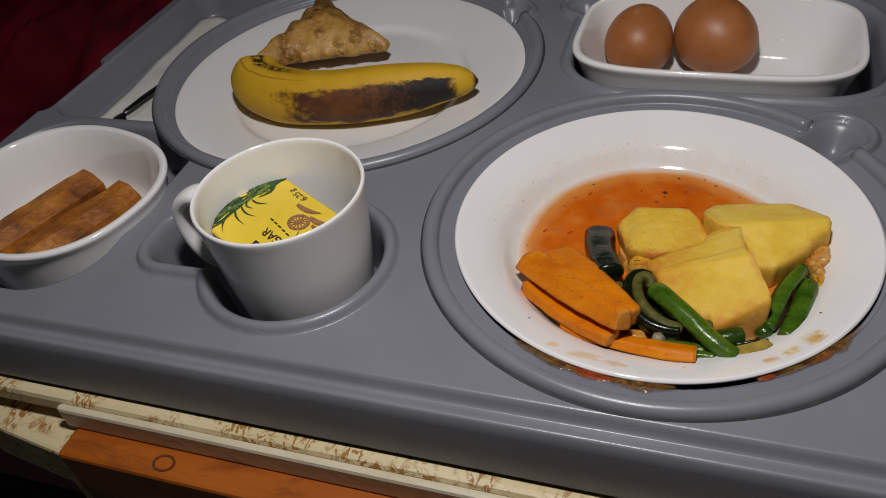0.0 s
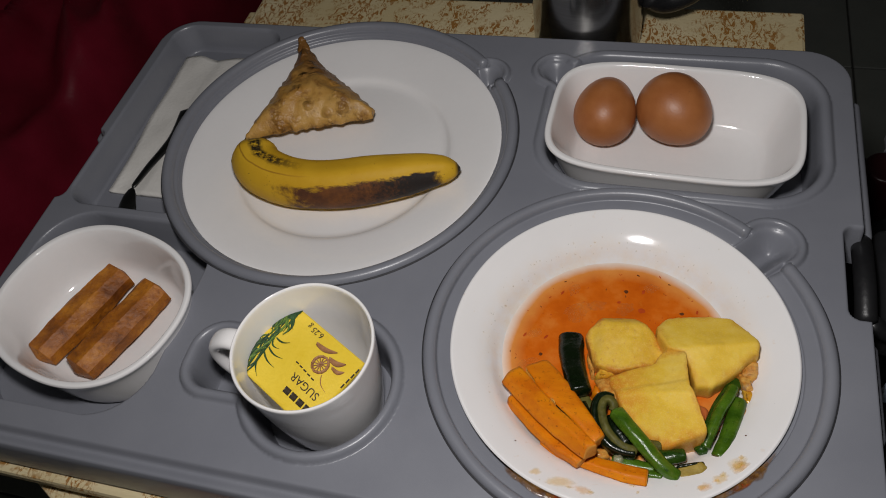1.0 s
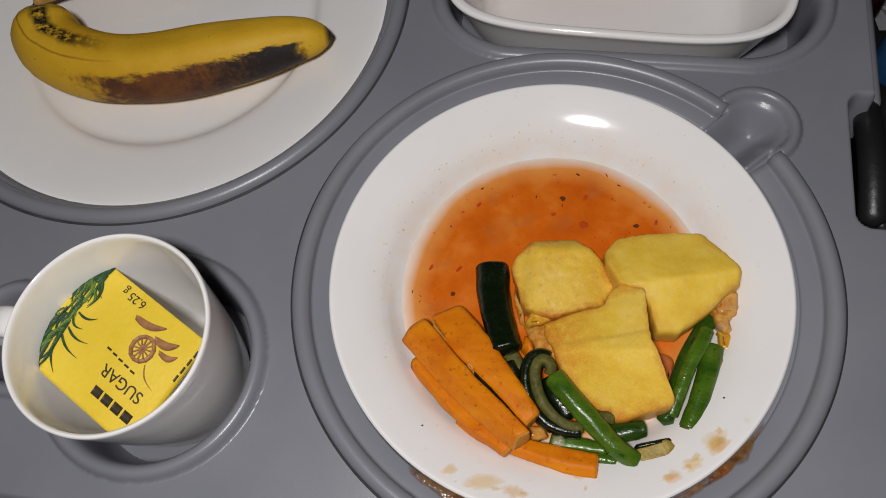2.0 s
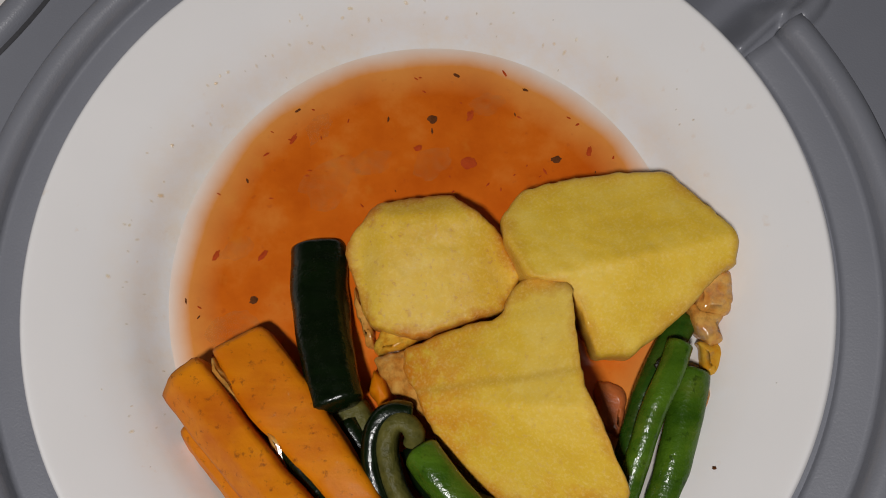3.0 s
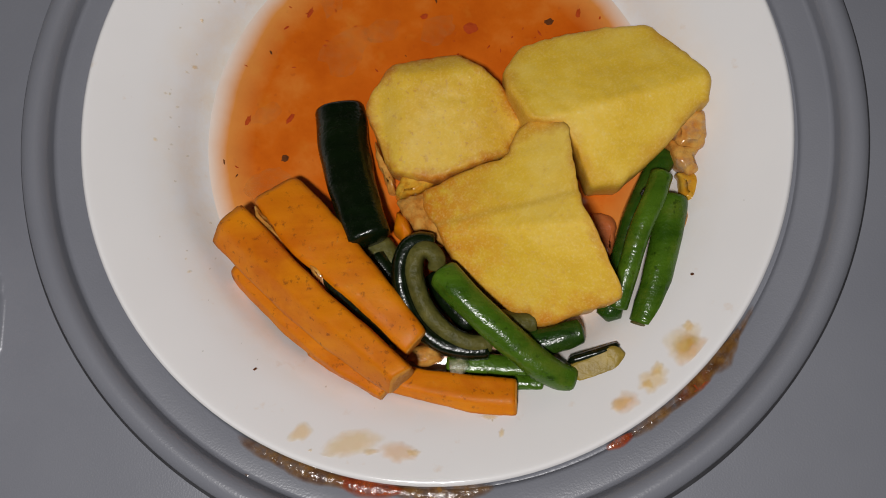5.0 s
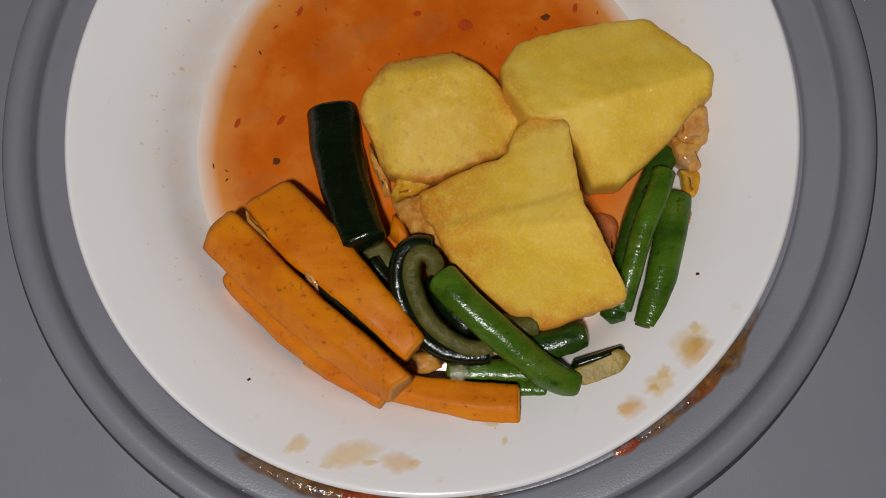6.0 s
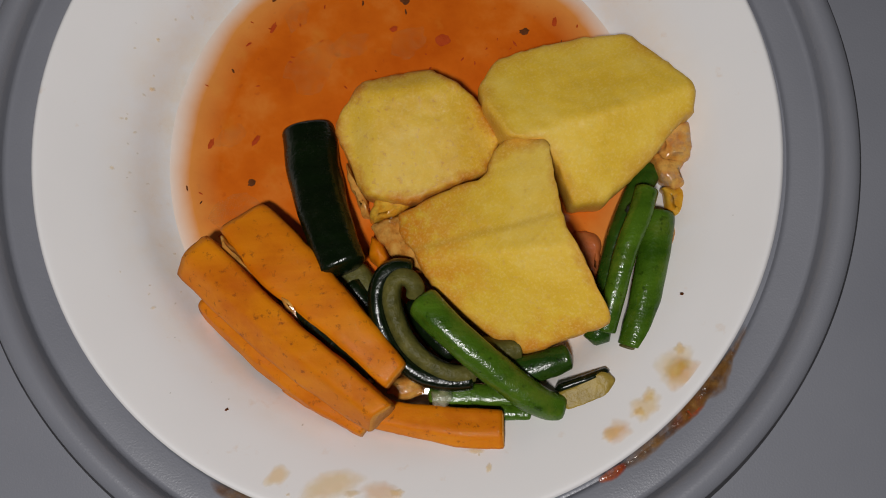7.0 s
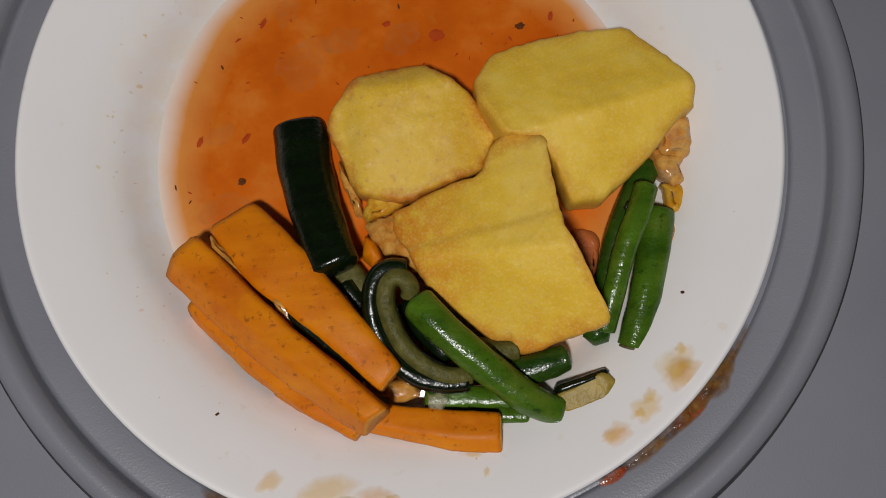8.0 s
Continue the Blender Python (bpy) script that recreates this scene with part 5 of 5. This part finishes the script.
napkin()
fork = new("fork")
fork.location.z = ZT
tagged(fork, "dark steel fork lying on the paper napkin", "fork")
sweep("handle", [(-0.3569, 0.1660, -0.0175), (-0.3549, 0.1340, -0.0180), (-0.3600, 0.1023, -0.0170), (-0.3621, 0.0798, -0.0160)], 0.0050, 0.0015, DARK_STEEL, 30, 14, 2.4, 0.8, lambda u: 1.10 - 0.72 * u, 0.0, 0, parent=fork)
sweep("head", [(-0.3621, 0.0800, -0.0160), (-0.3590, 0.0680, -0.0160), (-0.3545, 0.0540, -0.0175)], 0.0085, 0.0012, DARK_STEEL, 16, 14, 2.4, 1.0, lambda u: 0.4 + 0.6 * u, parent=fork)
for k in range(4):
    x = -0.3595 + 0.0042 * k
    sweep("tine", [(x - 0.001, 0.0560, -0.0172), (x, 0.0400, -0.0178), (x + 0.001, 0.0260, -0.0150)], 0.0013, 0.0009, DARK_STEEL, 12, 8, 2.2, 0.8, parent=fork)


# ---- sugar sachet in the mug ----
def sachet():
    top, right, left = Vector((-0.1822, -0.0192, 0.0232)), Vector((-0.1290, -0.0490, 0.0215)), Vector((-0.1940, -0.0660, 0.0255))
    e1, e2 = right - top, left - top
    e2 = e2 - e1 * (e2.dot(e1) / e1.dot(e1)) * 0.6
    up = e1.cross(e2).normalized()
    up = up if up.z > 0 else -up

    def point(u, v, lift=0.0):
        p = top + e1 * u + e2 * v + up * (0.0022 * math.sin(math.pi * min(max(u, 0), 1)) * math.sin(math.pi * min(max(v, 0), 1)) + lift)
        off = Vector((p.x - MUG[0], p.y - MUG[1]))
        limit = 0.0348 + 0.02 * (p.z - 0.02)
        if off.length > limit:
            extra = off.length - limit
            off = off * (limit / off.length)
            p = Vector((MUG[0] + off.x * (1 - 0.3 * extra), MUG[1] + off.y * (1 - 0.3 * extra), p.z - 1.0 * extra))
        return p

    def sheet(name, outline_fn, m, n, material, lift, parent=None, label="", thick=0.0007):
        verts, faces = [], []
        for s in (0, 1):
            for i in range(m + 1):
                for j in range(n + 1):
                    u, v = outline_fn(i / m, j / n)
                    verts.append(point(u, v, lift - s * thick))
        w, k = n + 1, (m + 1) * (n + 1)
        for i in range(m):
            for j in range(n):
                a = i * w + j
                faces += [(a, a + w, a + w + 1, a + 1), (k + a, k + a + 1, k + a + w + 1, k + a + w)]
        rim = [i * w for i in range(m + 1)] + [m * w + j for j in range(1, n + 1)] + [i * w + n for i in range(m - 1, -1, -1)] + [j for j in range(n - 1, 0, -1)]
        faces += [(a, b, b + k, a + k) for a, b in zip(rim, rim[1:] + rim[:1])]
        return mesh_of(name, verts, faces, material, True, parent, label)

    ob = sheet("sugar_sachet", lambda a, b: (a, b), 30, 30, SACHET, 0.0)
    place(ob)
    tagged(ob, "yellow paper sugar sachet with green cane print inside the mug", "sachet")
    rnd = random.Random(3)

    def stroke(name, u0, v0, u1, v1, w0, w1, bend, material):
        d = Vector((u1 - u0, v1 - v0))
        nrm = Vector((-d.y, d.x)).normalized()

        def fn(a, b):
            width = (w0 * (1 - a) + w1 * a) * math.sin(math.pi * min(1, 0.12 + a * 0.86)) ** 0.6
            return u0 + d.x * a + nrm.x * (bend * math.sin(math.pi * a) + (b - 0.5) * width), v0 + d.y * a + nrm.y * (bend * math.sin(math.pi * a) + (b - 0.5) * width)
        return sheet(name, fn, 10, 2, material, 0.00035, ob, "", 0.0002)

    def bar(name, u0, v0, u1, v1, w, material, lift=0.00038):
        d = Vector((u1 - u0, v1 - v0))
        nrm = Vector((-d.y, d.x)).normalized() * w
        return sheet(name, lambda a, b: (u0 + d.x * a + nrm.x * (b - 0.5), v0 + d.y * a + nrm.y * (b - 0.5)), 6, 1, material, lift, ob, "", 0.0002)

    for k in range(64):
        v = -0.02 + 0.86 * rnd.random()
        u = 0.02 + 0.13 * rnd.random()
        stroke("cane_leaf", u, v, u + rnd.uniform(-0.04, 0.06), v + rnd.uniform(0.14, 0.30), rnd.uniform(0.022, 0.040), 0.008, rnd.uniform(-0.04, 0.04), INK_GREEN if k % 3 else INK_LEAF)
    for u0, v0, u1, v1 in ((0.15, 0.46, 0.30, 0.40), (0.16, 0.60, 0.36, 0.60), (0.14, 0.66, 0.36, 0.74), (0.12, 0.12, 0.22, 0.26), (0.14, 0.72, 0.28, 0.94), (0.14, 0.52, 0.26, 0.54)):
        stroke("cane_leaf", u0, v0, u1, v1, 0.030, 0.008, 0.03, INK_GREEN)
    # the round printed flower and the strokes beside it
    for k in range(12):
        a = k * math.pi / 6
        bar("printed_motif", 0.68 + 0.075 * math.cos(a), 0.36 + 0.105 * math.sin(a), 0.68 + 0.075 * math.cos(a + 0.6), 0.36 + 0.105 * math.sin(a + 0.6), 0.030, INK_BROWN)
        bar("printed_motif", 0.68, 0.36, 0.68 + 0.06 * math.cos(a + 0.2), 0.36 + 0.085 * math.sin(a + 0.2), 0.012, INK_BROWN, 0.0004)
    for u0, v0, u1, v1, w in ((0.50, 0.20, 0.72, 0.12, 0.075), (0.70, 0.24, 0.86, 0.16, 0.08), (0.78, 0.30, 0.90, 0.24, 0.06), (0.76, 0.44, 0.90, 0.56, 0.012)):
        stroke("printed_motif", u0, v0, u1, v1, w, w * 0.7, 0.03, INK_BROWN)
    for k in range(5):
        bar("printed_bar", 0.74 - 0.055 * k, 0.545 - 0.006 * k, 0.705 - 0.055 * k, 0.545 - 0.006 * k, 0.016, INK_DARK)
    for k in range(4):
        bar("printed_bar", 0.985 - 0.004 * k, 0.10 + 0.08 * k, 0.985 - 0.004 * k, 0.16 + 0.08 * k, 0.014, INK_DARK)

    def words(body, u, v, size):
        """Lettering that reads along the sachet's upper edge, upside down as it lies."""
        curve = bpy.data.curves.new("print", "FONT")
        curve.body, curve.size = body, size
        tmp = new("print", curve)
        dg = bpy.context.evaluated_depsgraph_get()
        me = bpy.data.meshes.new_from_object(tmp.evaluated_get(dg))
        bpy.data.objects.remove(tmp)
        la, lb = e1.length, e2.length
        for vert in me.vertices:
            vert.co = point(u - vert.co.x / la, v + vert.co.y / lb, 0.0006)
        me.materials.clear()
        me.materials.append(INK_DARK)
        word = new("lettering", me)
        word.parent = ob

    words("6.25 g", 0.50, 0.060, 0.0050)
    words("SUGAR", 0.88, 0.62, 0.0064)
    for k in range(4):
        bar("printed_bar", 0.90 - 0.085 * k, 0.83, 0.832 - 0.085 * k, 0.83, 0.075, INK_DARK)


sachet()

# ---- steel flask on the table ----
flask = lathe("steel_flask", rounded_profile([(0.0, TOP), (0.0415, TOP), (0.0430, TOP + 0.004), (0.0435, TOP + 0.10), (0.0440, TOP + 0.125), (0.036, TOP + 0.135), (0.0, TOP + 0.137)]), JUG_STEEL, 72)
flask.location = (-0.0560, 0.3005, ZT)
tagged(flask, "brushed steel jug with a black handle on the side table", "jug")
sweep("handle", [(0.0425, 0, TOP + 0.046), (0.060, 0.006, TOP + 0.036), (0.082, 0.014, TOP + 0.046), (0.086, 0.016, TOP + 0.075), (0.066, 0.009, TOP + 0.112), (0.0430, 0, TOP + 0.112)], 0.011, 0.009, BLACK, 30, 14, 2.6, 0.2, parent=flask, across=(-0.2, 1, 0))


# ---- the bed with its maroon satin cover ----
def satin(x0, x1, y0, y1, z, m, n, seed, amp, floor_z):
    verts, faces = [], []
    for i in range(m + 1):
        for j in range(n + 1):
            x, y = x0 + (x1 - x0) * i / m, y0 + (y1 - y0) * j / n
            w = x * 0.8 + y * 0.55 + 0.05 * noise.noise(Vector((x * 5, y * 5, seed)))
            h = amp * (1 - abs(noise.noise(Vector((w * 16, (y - x) * 2.6, seed)))) * 2) + 0.45 * amp * noise.noise(Vector((w * 40, (y - x) * 6, seed + 4)))
            t = max(0.0, (x - x1 + 0.07) / 0.07)
            verts.append((x - 0.01 * t * t, y, z + h - 0.30 * t**2.4))
    k, w = len(verts), n + 1
    verts += [(x, y, floor_z) for x, y, _ in verts]
    for i in range(m):
        for j in range(n):
            a = i * w + j
            faces.append((a, a + w, a + w + 1, a + 1))
    rim = [i * w for i in range(m + 1)] + [m * w + j for j in range(1, n + 1)] + [i * w + n for i in range(m - 1, -1, -1)] + [j for j in range(n - 1, 0, -1)]
    faces += [(a, a + k, b + k, b) for a, b in zip(rim, rim[1:] + rim[:1])]
    bed = new("bed")
    tagged(bed, "bed under a creased maroon satin cover", "bed")
    mesh_of("cover", verts, faces, SATIN, True, bed, "creased maroon satin")
    # added base, wider than the cover, to blacken the gap towards the table
    part("base", box(x0 + 0.02, x1 + 0.125, y0 + 0.02, y1 - 0.02, 0.0, floor_z, 0.004), DARK_CLOTH, bed, "added dark bed base filling the gap beside the cover")


satin(-1.40, -0.575, 0.02, 1.45, ZT - 0.150, 120, 190, 3, 0.042, 0.30)
strap = place(sweep("bag_strap", [(-0.475, 0.015, -0.165), (-0.462, 0.060, -0.128), (-0.455, 0.100, -0.120), (-0.462, 0.150, -0.135), (-0.50, 0.19, -0.15)], 0.022, 0.014, DARK_CLOTH, 24, 14, 2.6, 0.3, None, 0.2, 5))
tagged(strap, "folded black cloth strap lying on the bed's edge", "strap")

# ---- dark bench beside the table with bags on it ----
bench = new("bench")
tagged(bench, "low dark bench beside the table holding bags", "bench")
part("seat", box(0.165, 0.62, -0.25, 0.46, ZT - 0.345, ZT - 0.31, 0.005), DARK_CLOTH, bench)
for x0 in (0.175, 0.57):
    for y0 in (-0.24, 0.41):
        part("leg", box(x0, x0 + 0.04, y0, y0 + 0.04, 0.0, ZT - 0.3455, 0.003), DARK_CLOTH, bench)
bag = new("black_bag")
bag.location.z = ZT
tagged(bag, "black bag with a rolled handle standing on the bench", "bag")
part("body", box(0.172, 0.40, 0.052, 0.135, -0.3095, -0.035, 0.012, 3), BLACK, bag, smooth=True)
part("flap", box(0.146, 0.30, 0.048, 0.125, -0.062, -0.030, 0.006, 3), BLACK, bag, smooth=True)
sweep("handle", [(0.1335, 0.044, -0.022), (0.1325, 0.065, -0.015), (0.1325, 0.088, -0.015), (0.1345, 0.106, -0.022)], 0.0060, 0.0060, BLACK, 20, 14, 2.0, 0.6, parent=bag)
part("patch", box(0.165, 0.188, 0.0455, 0.0515, -0.112, -0.092, 0.002), PALE_BLUE, bag, "pale blue plastic tag")
sweep("handle_link", [(0.136, 0.050, -0.024), (0.150, 0.050, -0.036), (0.165, 0.056, -0.046)], 0.006, 0.004, BLACK, 12, 12, 2.4, 0.3, parent=bag)


def crumpled(name, cx, cy, cz, sx, sy, sz, material, seed, label, category):
    verts, faces, m, n = [], [], 22, 30
    for i in range(m + 1):
        t = math.pi * i / m
        for j in range(n):
            a = 2 * math.pi * j / n
            p = Vector((math.sin(t) * math.cos(a), math.sin(t) * math.sin(a), -math.cos(t)))
            k = 1 + 0.35 * (abs(noise.noise(p * 2.2 + Vector((seed, 0, 0)))) - 0.2) + 0.15 * noise.noise(p * 5 + Vector((0, seed, 0)))
            verts.append((cx + p.x * sx * k, cy + p.y * sy * k, max(cz + p.z * sz * k, ZT - 0.3095)))
    for i in range(m):
        for j in range(n):
            a, b = i * n + j, i * n + (j + 1) % n
            faces.append((a, b, b + n, a + n))
    return tagged(mesh_of(name, verts, faces, material, False), label, category)


crumpled("plastic_bag", 0.300, 0.425, ZT - 0.265, 0.055, 0.045, 0.065, WHITE_CLOTH, 2, "crumpled white plastic bag on the dark bench", "bag")
bottle = lathe("blue_bottle", rounded_profile([(0.0, -0.3095), (0.022, -0.3095), (0.024, -0.30), (0.024, -0.23), (0.012, -0.215), (0.012, -0.20), (0.0, -0.20)]), BLUE, 32, at=(0.285, 0.345, ZT))
tagged(bottle, "small blue plastic bottle standing on the bench", "bottle")
roll = lathe("red_tin", rounded_profile([(0.0, -0.3095), (0.020, -0.3095), (0.022, -0.305), (0.022, -0.25), (0.020, -0.245), (0.0, -0.245)]), MAROON, 32, at=(0.238, 0.385, ZT))
tagged(roll, "small dark red tin standing on the bench", "tin")

# ---- floor tiles ----
tile_mesh = None
for i in range(10):
    for j in range(10):
        if tile_mesh is None:
            bm = box(0.002, 0.398, 0.002, 0.398, -0.0055, 0.0, 0.0015, 1)
            tile = part("tile", bm, TILE, floor)
            tile_mesh = tile.data
        else:
            tile = new("tile", tile_mesh)
            tile.parent = floor
        tile.location = (-2.0 + 0.4 * i, -1.6 + 0.4 * j, 0)
